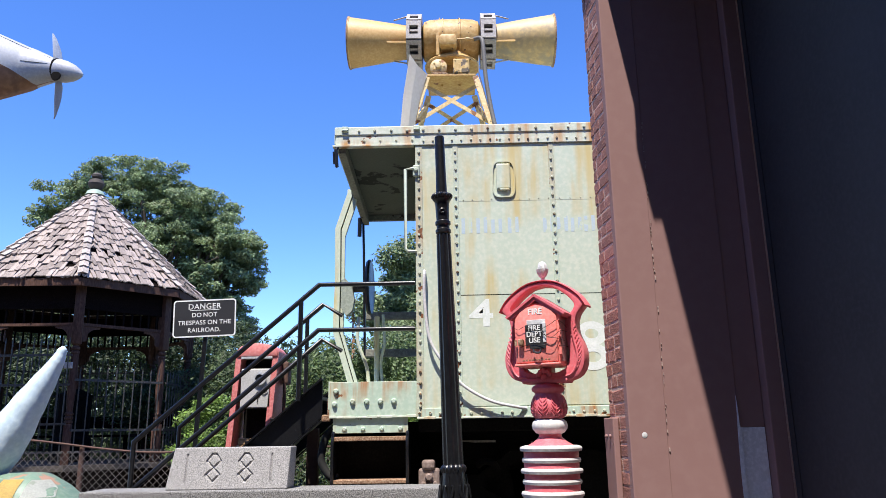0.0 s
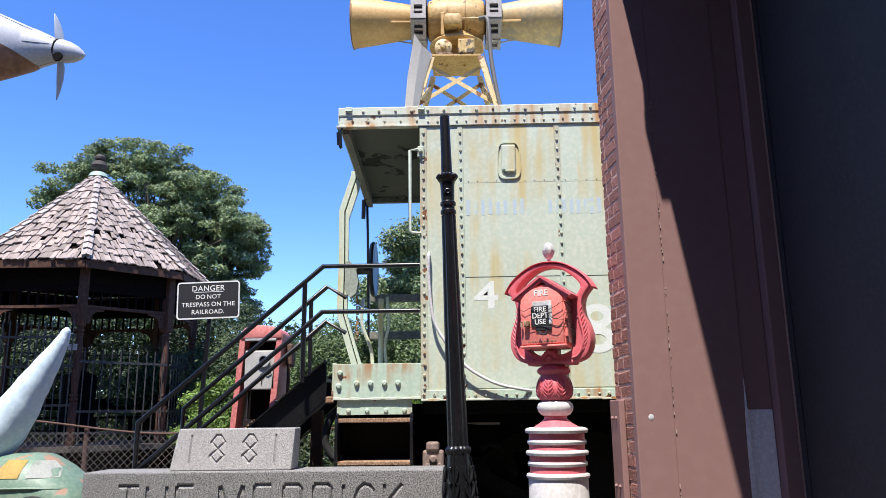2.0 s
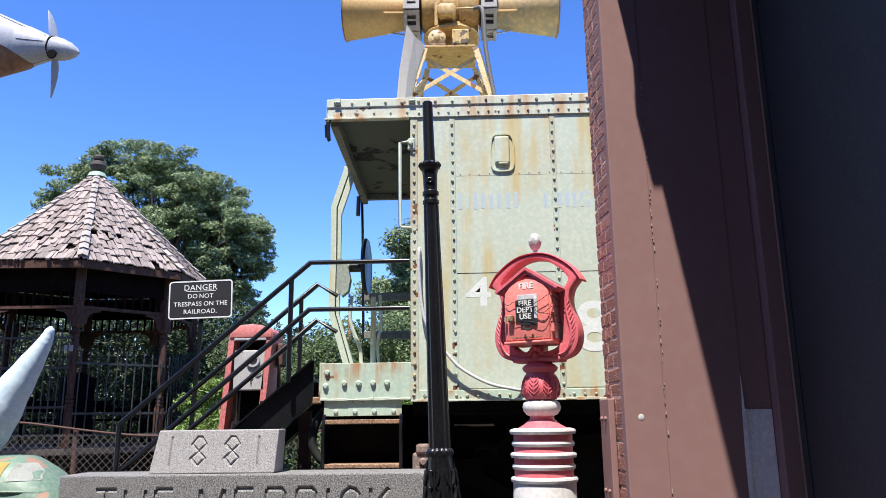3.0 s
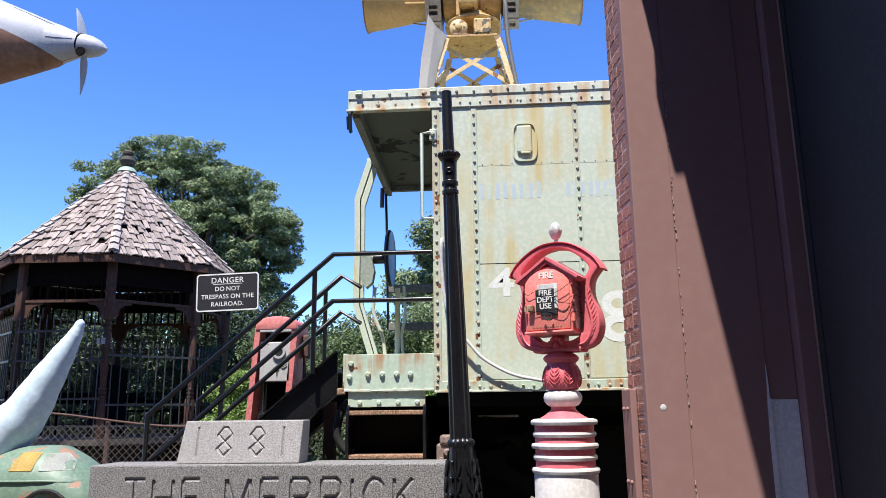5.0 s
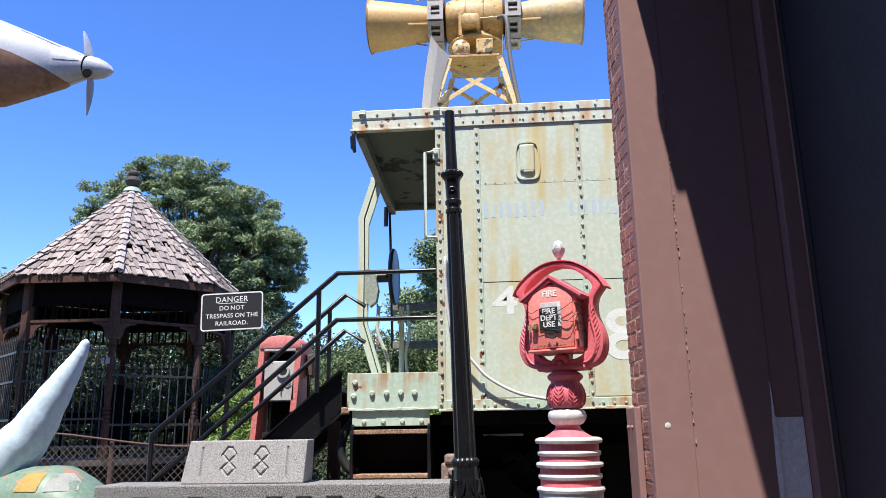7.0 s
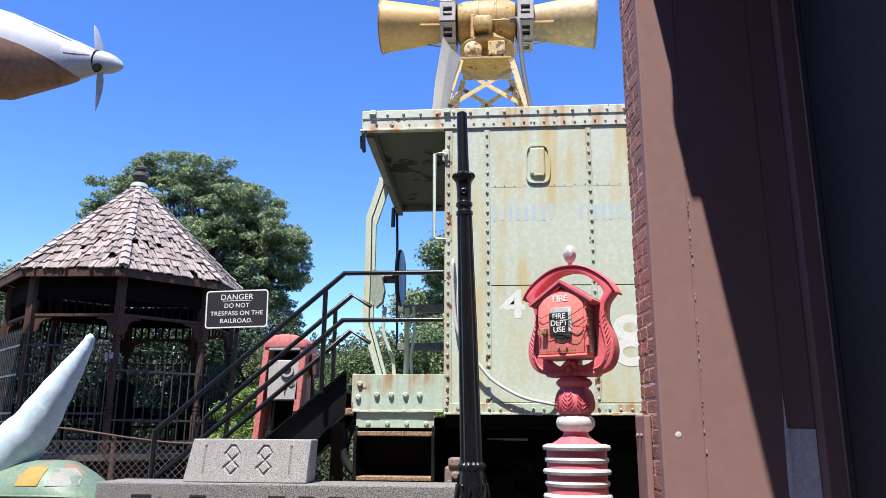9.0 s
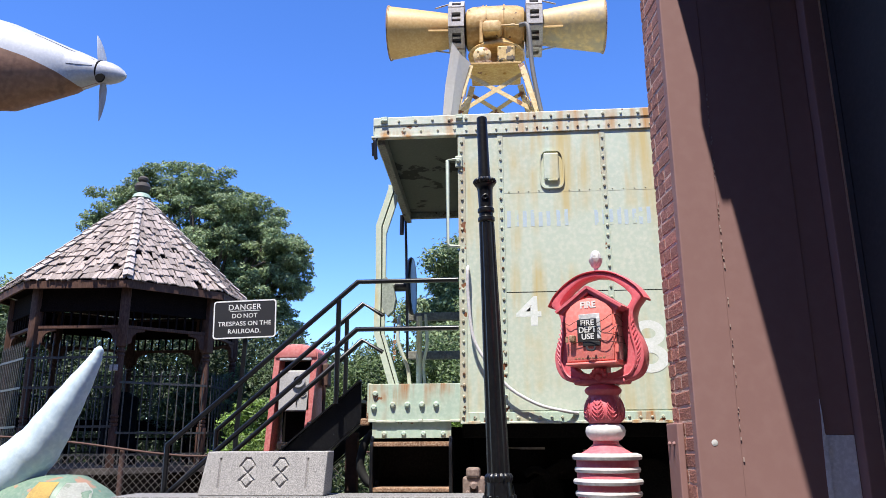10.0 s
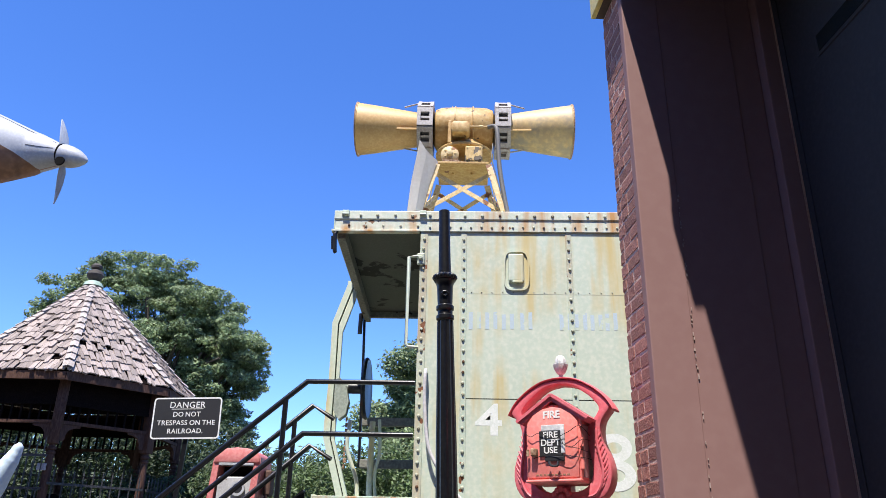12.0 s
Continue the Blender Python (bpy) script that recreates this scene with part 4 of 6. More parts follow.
lathe(bm, [(0.155, 1.04), (0.155, 1.285), (0.135, 1.312), (0.095, 1.335), (0.066, 1.36), (0.060, 1.40), (0.06, 1.42)], seg=48)
alarm_part("neck", bm, M["red"], "faded red ribbed drum and neck", True)
for z, r in ((1.055, 0.176), (1.12, 0.167), (1.178, 0.175), (1.236, 0.166), (1.298, 0.176)):
    bm = B()
    lathe(bm, [(r - 0.025, z - 0.017), (r - 0.004, z - 0.013), (r, z), (r - 0.004, z + 0.010), (r - 0.025, z + 0.017)], seg=48)
    alarm_part("ring", bm, M["white"], "white painted raised ring", True)
bm = B()
lathe(bm, [(0.062, 1.375), (0.082, 1.385), (0.098, 1.405), (0.102, 1.425), (0.096, 1.445), (0.08, 1.458), (0.06, 1.462)], seg=40)
alarm_part("collar", bm, M["white"], "white painted collar", True)
bm = B()
lathe(bm, [(0.06, 1.458), (0.082, 1.465), (0.096, 1.49), (0.101, 1.525), (0.094, 1.56), (0.08, 1.59), (0.076, 1.605), (0.092, 1.618), (0.096, 1.632), (0.086, 1.645), (0.06, 1.66)], seg=72)
alarm_part("leaf_capital", bm, M["red"], "red cast acanthus capital", True)
def on_capital(a, z, out=0.0):
    """A point on the swelling capital at angle a and height z."""
    r = float(np.interp(z, (1.458, 1.465, 1.49, 1.525, 1.56, 1.59, 1.605), (0.06, 0.082, 0.096, 0.101, 0.094, 0.08, 0.076))) + out
    return (r * math.cos(a), r * math.sin(a), z)
bm = B()
for i in range(8):
    a = 2 * math.pi * i / 8
    tube(bm, spline([on_capital(a, z, 0.001) for z in (1.47, 1.50, 1.54, 1.585)], 3), 0.0025, 6)
    for k in range(5):
        z = 1.472 + 0.02 * k
        w = 0.34 - 0.025 * k
        for sg in (-1, 1):
            tube(bm, spline([on_capital(a + sg * w * f, z + 0.03 * g, 0.001 + 0.003 * b) for f, g, b in ((0.06, 0.0, 0), (0.5, 0.35, 1), (0.95, 1.0, 1), (0.8, 1.4, 0.6))], 3), [0.0014, 0.002, 0.0024, 0.0027, 0.0028, 0.0027, 0.0024, 0.002, 0.0017, 0.0012], 5)
tagged(alarm_part("leaf_relief", bm, M["red"], "", True), kind="stuff")

# half outline of the cup-shaped frame from its foot to its crown
half = [(0.07, 1.665), (0.14, 1.672), (0.205, 1.70), (0.238, 1.755), (0.243, 1.82), (0.228, 1.88), (0.204, 1.94), (0.20, 2.00), (0.215, 2.05), (0.255, 2.105), (0.222, 2.15), (0.16, 2.20), (0.085, 2.238), (0.0, 2.25)]
hole = [(0.05, 1.715), (0.11, 1.722), (0.158, 1.745), (0.182, 1.785), (0.188, 1.83), (0.178, 1.88), (0.164, 1.94), (0.164, 1.985), (0.176, 2.02), (0.204, 2.09), (0.180, 2.138), (0.132, 2.179), (0.07, 2.216), (0.0, 2.228)]
bm = B()
def rounded_out(pts2):
    return [(v.x, v.z) for v in spline([(x, 0, z) for x, z in pts2], 3)]
half_s, hole_s = rounded_out(half), rounded_out([(x * (0.82 if z < 2.06 else 0.97), z) for x, z in hole])
full = half_s + [(-x, z) for x, z in half_s[-2::-1]]
fhole = hole_s + [(-x, z) for x, z in hole_s[-2::-1]]
prism(bm, full, -0.05, 0.05, fhole)
es = [e for e in bm.edges if e.calc_face_angle(0) > 1.2]
bmesh.ops.bevel(bm, geom=es, offset=0.008, segments=2, affect="EDGES", profile=0.5)
cup = alarm_part("shield_frame", bm, M["red"], "red cast shield-shaped frame", True)
# moulding round the crown and leaf scrolls up both arms
bm = B()
crown = [(-0.268, 2.088)] + [(-x, z + 0.008) for x, z in half[9:]] + [(x, z + 0.008) for x, z in half[-2:8:-1]] + [(0.268, 2.088)]
tube(bm, spline([(x, 0, z) for x, z in crown], 3), 0.017, 8, flat=(3.5, 0.45))
alarm_part("crown_moulding", bm, M["red"], "", True, cup)
bm = B()
for s in (-1, 1):
    for k in range(11):
        z = 1.70 + 0.024 * k
        xo = float(np.interp(z + 0.02, (1.70, 1.755, 1.82, 1.88, 1.94, 2.0), (0.165, 0.208, 0.216, 0.204, 0.186, 0.185)))
        tube(bm, spline([(s * (xo - 0.017), -0.049, z), (s * (xo - 0.004), -0.051, z + 0.013), (s * (xo + 0.017), -0.049, z + 0.045)], 3), [0.003, 0.005, 0.006, 0.006, 0.0055, 0.004, 0.002], 6)
    tube(bm, spline([(s * 0.10, -0.052, 1.69), (s * 0.17, -0.055, 1.71), (s * 0.205, -0.055, 1.80), (s * 0.185, -0.055, 1.92), (s * 0.182, -0.055, 2.0)], 4), 0.007, 6)
for k in range(5):
    a = math.pi * (0.1 + 0.2 * k)
    dome(bm, (0.035 * math.cos(a), -0.05, 1.70 + 0.03 * math.sin(a)), 0.016, seg=8)
dome(bm, (0, -0.05, 1.695), 0.02, seg=10)
tagged(alarm_part("leaf_relief", bm, M["red"], "", True, cup), kind="stuff")
bm = B()
box(bm, (-0.14, -0.06, 1.66), (0.14, 0.06, 1.69), 0.012)
box(bm, (-0.035, -0.03, 1.66), (0.035, 0.05, 1.79), 0.008)
alarm_part("foot", bm, M["red"], up=cup)
# the box with its gabled hood
bm = B()
prism(bm, [(-0.135, 1.762), (0.135, 1.762), (0.135, 2.03), (0.105, 2.07), (0.055, 2.10), (0, 2.112), (-0.055, 2.10), (-0.105, 2.07), (-0.135, 2.03)], -0.145, 0.06)
bmesh.ops.bevel(bm, geom=[e for e in bm.edges if e.calc_face_angle(0) > 1.2], offset=0.006, segments=2, affect="EDGES", profile=0.5)
case = alarm_part("case", bm, M["red_box"], "bright red alarm case", True)
bm = B()
prism(bm, [(-0.125, 1.772), (0.125, 1.772), (0.125, 2.025), (0.095, 2.062), (0.05, 2.088), (0, 2.097), (-0.05, 2.088), (-0.095, 2.062), (-0.125, 2.025)], -0.158, -0.144)
bmesh.ops.bevel(bm, geom=[e for e in bm.edges if e.calc_face_angle(0) > 1.2], offset=0.004, segments=2, affect="EDGES", profile=0.5)
alarm_part("door", bm, M["red_box"], "", True, case)
bm = B()
for s in (-1, 1):
    beam(bm, (s * 0.178, -0.052, 2.035), (0, -0.052, 2.155), 0.014, 0.23)
    beam(bm, (s * 0.162, -0.052, 2.030), (0, -0.052, 2.138), 0.02, 0.212)
alarm_part("hood", bm, M["red"], "red gabled hood", up=case)
bm = B()
box(bm, (-0.135, -0.165, 1.752), (0.135, 0.07, 1.766), 0.005)
alarm_part("sill", bm, M["red_box"], up=case)
for z in (1.83, 1.93, 2.02):
    bm = B()
    rod(bm, (0.137, -0.14, z - 0.02), (0.137, -0.14, z + 0.02), 0.009, seg=8)
    alarm_part("hinge", bm, M["red_box"], up=case)
bm = B()
box(bm, (0.133, -0.125, 1.775), (0.1385, 0.045, 2.015), 0.002)
alarm_part("side_plate", bm, M["faded_pink"], "sun-bleached greyish side plate", up=case)
# notice, pull handle and wires
bm = B()
box(bm, (-0.062, -0.166, 1.868), (0.05, -0.157, 1.985), 0.002)
notice = alarm_part("notice_plate", bm, M["sign_black"], "black plate with white letters", up=case)
bm = B()
box(bm, (-0.052, -0.164, 1.985), (0.062, -0.157, 2.012), 0.002)
box(bm, (0.045, -0.1675, 1.88), (0.064, -0.157, 1.99), 0.002)
alarm_part("white_plate", bm, M["silver"], up=case)
bm = B()
box(bm, (-0.035, -0.168, 1.845), (0.06, -0.157, 1.868), 0.003)
tube(bm, spline([(-0.01, -0.18, 1.842), (0.0, -0.185, 1.825), (0.03, -0.185, 1.822), (0.035, -0.18, 1.842)], 4), 0.006, 6)
alarm_part("pull_handle", bm, M["sign_black"], up=case)
bm = B()
wires = [((-0.13, -0.165, 1.975), (-0.1, -0.185, 1.96), (-0.06, -0.19, 1.975), (0.0, -0.19, 1.95)), ((0.03, -0.19, 1.95), (0.09, -0.20, 1.975), (0.14, -0.16, 2.0), (0.15, -0.02, 1.96)),
         ((0.04, -0.19, 1.93), (0.1, -0.2, 1.905), (0.145, -0.15, 1.94), (0.15, 0.0, 1.945)), ((-0.09, -0.18, 1.86), (0.0, -0.192, 1.88), (0.11, -0.195, 1.862), (0.15, -0.08, 1.86), (0.15, 0.03, 1.85)),
         ((0.04, -0.19, 1.96), (0.07, -0.2, 1.91), (0.12, -0.18, 1.90), (0.15, -0.1, 1.89))]
for w in wires:
    tube(bm, spline([(x, y if y > -0.158 else -0.162 + (y + 0.158) * 0.35, z) for x, y, z in w], 5), 0.0015, 6)
alarm_part("wires", bm, M["rubber"], "thin dark loose wires", up=case)
bm = B()
box(bm, (-0.10, -0.19, 1.868), (-0.07, -0.158, 1.905), 0.006)
rod(bm, (-0.115, -0.18, 1.87), (-0.115, -0.18, 1.90), 0.008, seg=8)
alarm_part("latch", bm, M["rust"], up=case)
wm = FM @ Matrix.Translation((0, -0.1592, 2.045)) @ Matrix.Rotation(radians(90), 4, "X")
words("word_fire", "FIRE", 0.047, M["letter"], alarm, wm, "raised white word FIRE", 0.0008, 0.0014)
wm = FM @ Matrix.Translation((-0.006, -0.167, 1.952)) @ Matrix.Rotation(radians(90), 4, "X")
words("word_dept", "FIRE\nDEPT\nUSE", 0.041, M["letter"], alarm, wm, "white words FIRE DEPT USE", 0.001, 0.0008, lines=0.86)
bm = B()
for i in range(9):
    box(bm, (-0.085 + 0.019 * i, -0.1595, 1.783), (-0.072 + 0.019 * i, -0.157, 1.789))
alarm_part("maker_mark", bm, M["rust"], "small unreadable raised letters", up=case)
# finial
bm = B()
lathe(bm, [(0.03, 2.245), (0.036, 2.257), (0.012, 2.265), (0.011, 2.283), (0.024, 2.296), (0.034, 2.318), (0.037, 2.336), (0.029, 2.339), (0.029, 2.348), (0.026, 2.362), (0.018, 2.377), (0.006, 2.384)], seg=40, wave=8, depth=0.07)
alarm_part("finial", bm, M["silver"], "silver acorn finial", True)

# ---- granite date stone and lintel ----
GL = {"T": [[(0, 1), (0.8, 1)], [(0.4, 1), (0.4, 0)]], "H": [[(0, 0), (0, 1)], [(0.75, 0), (0.75, 1)], [(0, 0.5), (0.75, 0.5)]],
      "E": [[(0, 0), (0, 1)], [(0, 1), (0.65, 1)], [(0, 0.52), (0.55, 0.52)], [(0, 0), (0.65, 0)]],
      "M": [[(0, 0), (0, 1)], [(0, 1), (0.45, 0.05)], [(0.45, 0.05), (0.9, 1)], [(0.9, 1), (0.9, 0)]],
      "R": [[(0, 0), (0, 1)], [(0, 1), (0.55, 1), (0.68, 0.88), (0.68, 0.64), (0.55, 0.52), (0, 0.52)], [(0.4, 0.52), (0.72, 0)]],
      "I": [[(0, 0), (0, 1)]], "C": [[(0.72, 0.8), (0.56, 0.96), (0.36, 1), (0.15, 0.88), (0.02, 0.6), (0.02, 0.4), (0.15, 0.12), (0.36, 0), (0.56, 0.04), (0.72, 0.2)]],
      "K": [[(0, 0), (0, 1)], [(0.68, 1), (0, 0.42)], [(0.22, 0.6), (0.72, 0)]],
      "1": [[(0.15, 0), (0.15, 1)]],
      "8": [[(0.3, 1), (0.5, 1), (0.78, 0.74), (0.4, 0.48), (0.02, 0.74), (0.3, 1), (0.5, 1)], [(0.4, 0.48), (0.78, 0.24), (0.45, 0), (0.35, 0), (0.02, 0.24), (0.4, 0.48)]]}


def carve(stone, strokes, y, r):
    """Cut V-grooves along (x, z) strokes into the face at y."""
    for k, s in enumerate(strokes):
        bm = B()
        tube(bm, [(x, y, z) for x, z in s], r, 4)
        me = mesh_of("cutter", bm, M["granite"])
        c = new("cutter", me)
        mod = stone.modifiers.new("cut", "BOOLEAN")
        mod.object, mod.operation, mod.solver = c, "DIFFERENCE", "EXACT"
        me2 = bpy.data.meshes.new_from_object(stone.evaluated_get(bpy.context.evaluated_depsgraph_get()))
        stone.modifiers.clear()
        if len(me2.vertices) > 8:
            stone.data = me2
        bpy.data.objects.remove(c)
    return stone


def strokes_of(text, x0, z0, w, h, pitch):
    out = []
    x = x0
    for ch in text:
        for s in GL.get(ch, []):
            out.append([(x + a * w, z0 + b * h) for a, b in s])
        x += pitch.get(ch, 1.0) * w
    return out


bm = B()
box(bm, (-2.88, 6.06, 0.03), (0.07, 6.50, 0.985), 0.012)
lintel = solid("inscribed_lintel", bm, M["granite_dark"], "long weathered granite lintel carved with large letters", "stone block")
st = strokes_of("THE MERRICK", -2.595, 0.605, 0.2, 0.275, {"T": 1.14, "H": 1.14, "E": 1.14, " ": 0.54, "M": 1.335, "R": 1.15, "I": 0.43, "C": 1.14})
carve(lintel, st, 6.06, 0.020)
bm = B()
prism(bm, [(-2.196, 1.306), (-1.262, 1.306), (-1.275, 0.987), (-2.236, 0.987)], 6.16, 6.40)
for v in bm.verts:
    if v.co.y < 6.3:
        v.co.y += 0.03 if v.co.z > 1.2 else -0.03
bmesh.ops.bevel(bm, geom=bm.edges[:], offset=0.008, segments=2, affect="EDGES", profile=0.5)
datestone = solid("date_stone", bm, M["granite"], "light grey granite date stone carved 1881, on the lintel", "stone block")
st = []
for x, ch in ((-2.115, "1"), (-1.928, "8"), (-1.670, "8"), (-1.44, "1")):
    st += strokes_of(ch, x, 1.05, 0.14 if ch == "8" else 0.20, 0.205, {})
ds = []
for s in st:
    ds += [s[i:i + 2] for i in range(len(s) - 1)]
tilt_y = lambda z: 6.13 + 0.06 * (z - 0.987) / 0.331
for s in ds:
    bm = B()
    thin = 0.013 if abs(s[0][0] - s[1][0]) < 0.001 else 0.017
    d = (Vector(s[1]) - Vector(s[0])).normalized() * 0.006
    ends = [(s[0][0] - d[0], s[0][1] - d[1]), (s[1][0] + d[0], s[1][1] + d[1])]
    tube(bm, [(x, tilt_y(z), z) for x, z in ends], thin, 4)
    me = mesh_of("cutter", bm, M["granite"])
    c = new("cutter", me)
    mod = datestone.modifiers.new("cut", "BOOLEAN")
    mod.object, mod.operation, mod.solver = c, "DIFFERENCE", "EXACT"
    me2 = bpy.data.meshes.new_from_object(datestone.evaluated_get(bpy.context.evaluated_depsgraph_get()))
    datestone.modifiers.clear()
    if len(me2.vertices) > 8:
        datestone.data = me2
    bpy.data.objects.remove(c)

# ---- brick building with its brown boarded bay; u along its front, v into it ----
BM = Matrix.Translation((0.953, 4.0, 0)) @ Matrix.Rotation(radians(6.5), 4, "Z")
EAVE = 4.49
bm = B()
box(bm, (0.0405, 0.062, 0.0), (6.0, 0.424, EAVE), 0, BM)
wall_brick = solid("wall_core", bm, M["mortar"], "pinkish mortar joints of the brick end wall", "wall", kind="structure")
bm = B()
box(bm, (0.0, 0.005, 0.0), (0.202, 0.060, EAVE), 0.006, BM)
solid("trim_corner_board", bm, M["brown"], "brown painted corner board on the brick building", "trim", kind="structure")
bm = B()
box(bm, (0.198, 0.0085, 0.0), (0.594, 0.055, EAVE), 0.003, BM)
solid("wall_panel_brown", bm, M["brown"], "brown painted flat wall panel", "wall", kind="structure")
bm = B()
box(bm, (0.576, 0.013, 1.40), (0.734, 0.055, EAVE), 0.003, BM)
solid("wall_panel_brown_inner", bm, M["brown"], "brown painted narrow wall panel", "wall", kind="structure")
bm = B()
box(bm, (0.576, 0.013, 0.0), (0.734, 0.055, 1.398), 0.003, BM)
solid("wall_panel_grey", bm, M["primer"], "pale grey primed strip left unpainted on the wall", "wall", kind="structure")
bm = B()
prism(bm, [(0.574, 0.0), (0.597, 0.0), (0.600, 1.39), (0.594, 1.41), (0.592, 1.50), (0.588, 1.56), (0.586, 1.47), (0.581, 1.38), (0.576, 1.2)], 0.0055, 0.0082)
bmesh.ops.transform(bm, matrix=BM, verts=bm.verts)
solid("trim_paint_drip", bm, M["primer"], "ragged pale paint edge on the brown panel", "paint", kind="structure")
bm = B()
box(bm, (0.737, -0.05, 0.0), (0.822, 0.055, EAVE), 0.006, BM)
solid("trim_door_post", bm, M["brown"], "brown painted door post", "trim", kind="structure")
door = thing("steel_door", "dark charcoal steel door standing open beside the brown wall", "door", (1.78, 4.0, 0.03))
bm = B()
box(bm, (0.834, -1.85, 0.04), (0.872, -0.055, 4.4), 0.008, BM)
leaf = part("door_leaf", bm, M["charcoal"], door)
bm = B()
box(bm, (0.826, -0.10, 0.04), (0.833, -0.056, 4.4), 0.002, BM)
part("edge_strip", bm, M["charcoal"], leaf)
bm = B()
zz = 3.76
box(bm, (0.827, -1.05, zz - 0.055), (0.8335, -0.35, zz + 0.075), 0.003, BM)
part("slot_frame", bm, M["charcoal"], leaf)
bm = B()
box(bm, (0.824, -1.03, zz - 0.035), (0.8265, -0.37, zz + 0.055), 0, BM)
part("slot", bm, M["slot"], leaf, "narrow dark glazed slot")
bm = B()
random.seed(5)
z = 0.3
while z < 3.1:
    h = random.uniform(0.004, 0.022)
    w = random.uniform(0.0008, 0.0035)
    if random.random() < 0.5:
        x = 0.2035 + random.uniform(-0.003, 0.004)
        box(bm, (x - w, 0.0025, z), (x + w, 0.010, z + h), 0, BM)
    z += h + random.uniform(0.0, 0.02)
solid("trim_peeling_caulk", bm, M["caulk"], "crumbling pale caulk along the board joint", "caulk", kind="structure")
bm = B()
lathe(bm, [(0.015, -0.004), (0.015, -0.001), (0.012, 0.0), (0.004, 0.0005)], (0.079, 0.003, 1.366), 14, "y")
bmesh.ops.transform(bm, matrix=BM, verts=bm.verts)
solid("bolt_cap", bm, M["silver"], "white paint-spotted bolt cap on the brown board", "bolt", smooth=True)
bm = B()
box(bm, (0.0, 0.27, 0.0), (0.034, 0.43, 1.46), 0.006, BM)
batten = solid("batten", bm, M["brown"], "short brown board fixed to the foot of the brick wall", "board")
bm = B()
for z in (0.7, 1.0, 1.36):
    for v in (0.32, 0.385):
        dome(bm, (0.0, v, z), 0.012, (-1, 0, 0))
bmesh.ops.transform(bm, matrix=BM, verts=bm.verts)
part("nail_heads", bm, M["brown"], batten, kind="stuff")
roof_b = thing("porch_roof", "overhanging roof with pale yellow trim on the brick building", "roof", (2, 3, EAVE), kind="structure")
bm = B()
box(bm, (-0.006, -2.9, EAVE + 0.006), (6.0, 0.43, EAVE + 0.09), 0, BM)
part("soffit", bm, M["plaster"], roof_b)
bm = B()
box(bm, (-0.038, -2.9, EAVE), (-0.008, 0.43, EAVE + 0.22), 0.004, BM)
part("rake_board", bm, M["cream"], roof_b, "pale yellow trim board")
bm = B()
box(bm, (-0.088, -0.80, EAVE + 0.01), (-0.039, -0.63, EAVE + 0.13), 0.008, BM)
box(bm, (-0.06, -0.64, EAVE - 0.03), (-0.01, -0.57, EAVE + 0.13), 0.006, BM)
part("gutter_bracket", bm, M["cream"], roof_b)
# Unseen wall, added to close the place on the east.
bm = B()
box(bm, (6.9, -5, 0), (7.0, 4.5, 4.4))
solid("wall_east", bm, M["plaster"], "plain side wall of the building", "wall", kind="structure")
# Unseen tall wall, added behind the camera to cut sky fill.
bm = B()
box(bm, (-14, -5.2, 0), (7.0, -5, 11.5))
solid("wall_south", bm, M["plaster"], "plain dark boarded wall of the building opposite", "wall", kind="structure")
# Second added wall, out of view, trims sky light from the west.
bm = B()
box(bm, (-14.2, -5.2, 0), (-14, 5.5, 9.0))
solid("wall_west", bm, M["plaster"], "plain dark boarded wall of the neighbouring building", "wall", kind="structure")

# ---- danger sign ----
sign = thing("warning_sign", "black danger sign with white letters on a thin dark post", "sign", (-3.08, 9.33, 0))
bm = B()
SW, SH = 0.395, 0.235
def rounded(w, h, r, n=5):
    out = []
    for cx, cz, a0 in ((w - r, h - r, 0), (-w + r, h - r, 90), (-w + r, -h + r, 180), (w - r, -h + r, 270)):
        for i in range(n + 1):
            a = radians(a0 + 90 * i / n)
            out.append((cx + r * math.cos(a), cz + r * math.sin(a)))
    return out
SM = Matrix.Translation((-3.082, 9.30, 2.835)) @ Matrix.Rotation(radians(-1.5), 4, "Y")
prism(bm, rounded(SW, SH, 0.04), -0.003, 0.003)
bmesh.ops.transform(bm, matrix=SM, verts=bm.verts)
plate = part("sign_plate", bm, M["sign_black"], sign)
bm = B()
prism(bm, rounded(SW, SH, 0.04), -0.006, -0.0035, rounded(SW - 0.016, SH - 0.016, 0.028))
bmesh.ops.transform(bm, matrix=SM, verts=bm.verts)
part("sign_border", bm, M["letter"], sign, "white border")
for text, z, s in (("DANGER", 0.118, 0.098), ("DO NOT", 0.018, 0.077), ("TRESPASS ON THE", -0.078, 0.077), ("RAILROAD.", -0.172, 0.077)):
    row = []
    for w in text.split():
        ob = words("sign_word", w, s, M["letter"], sign, Matrix(), "white word " + w, 0.001, 0.0006, align="LEFT", spacing=1.08)
        row.append((ob, min(v.co.x for v in ob.data.vertices), max(v.co.x for v in ob.data.vertices)))
    gap = 0.36 * s
    x = -(sum(b - a for _, a, b in row) + gap * (len(row) - 1)) / 2
    for ob, a, b in row:
        ob.data.transform(SM @ Matrix.Translation((x - a, -0.0045, z)) @ Matrix.Rotation(radians(90), 4, "X"))
        x += b - a + gap
bm = B()
box(bm, (-0.185, -0.0055, 0.10), (0.185, -0.0035, 0.107), 0, SM)
part("underline", bm, M["letter"], sign)
bm = B()
beam(bm, (-3.17, 9.34, 0.0), (-3.05, 9.33, 3.0), 0.05, 0.03)
part("post", bm, M["black"], sign)

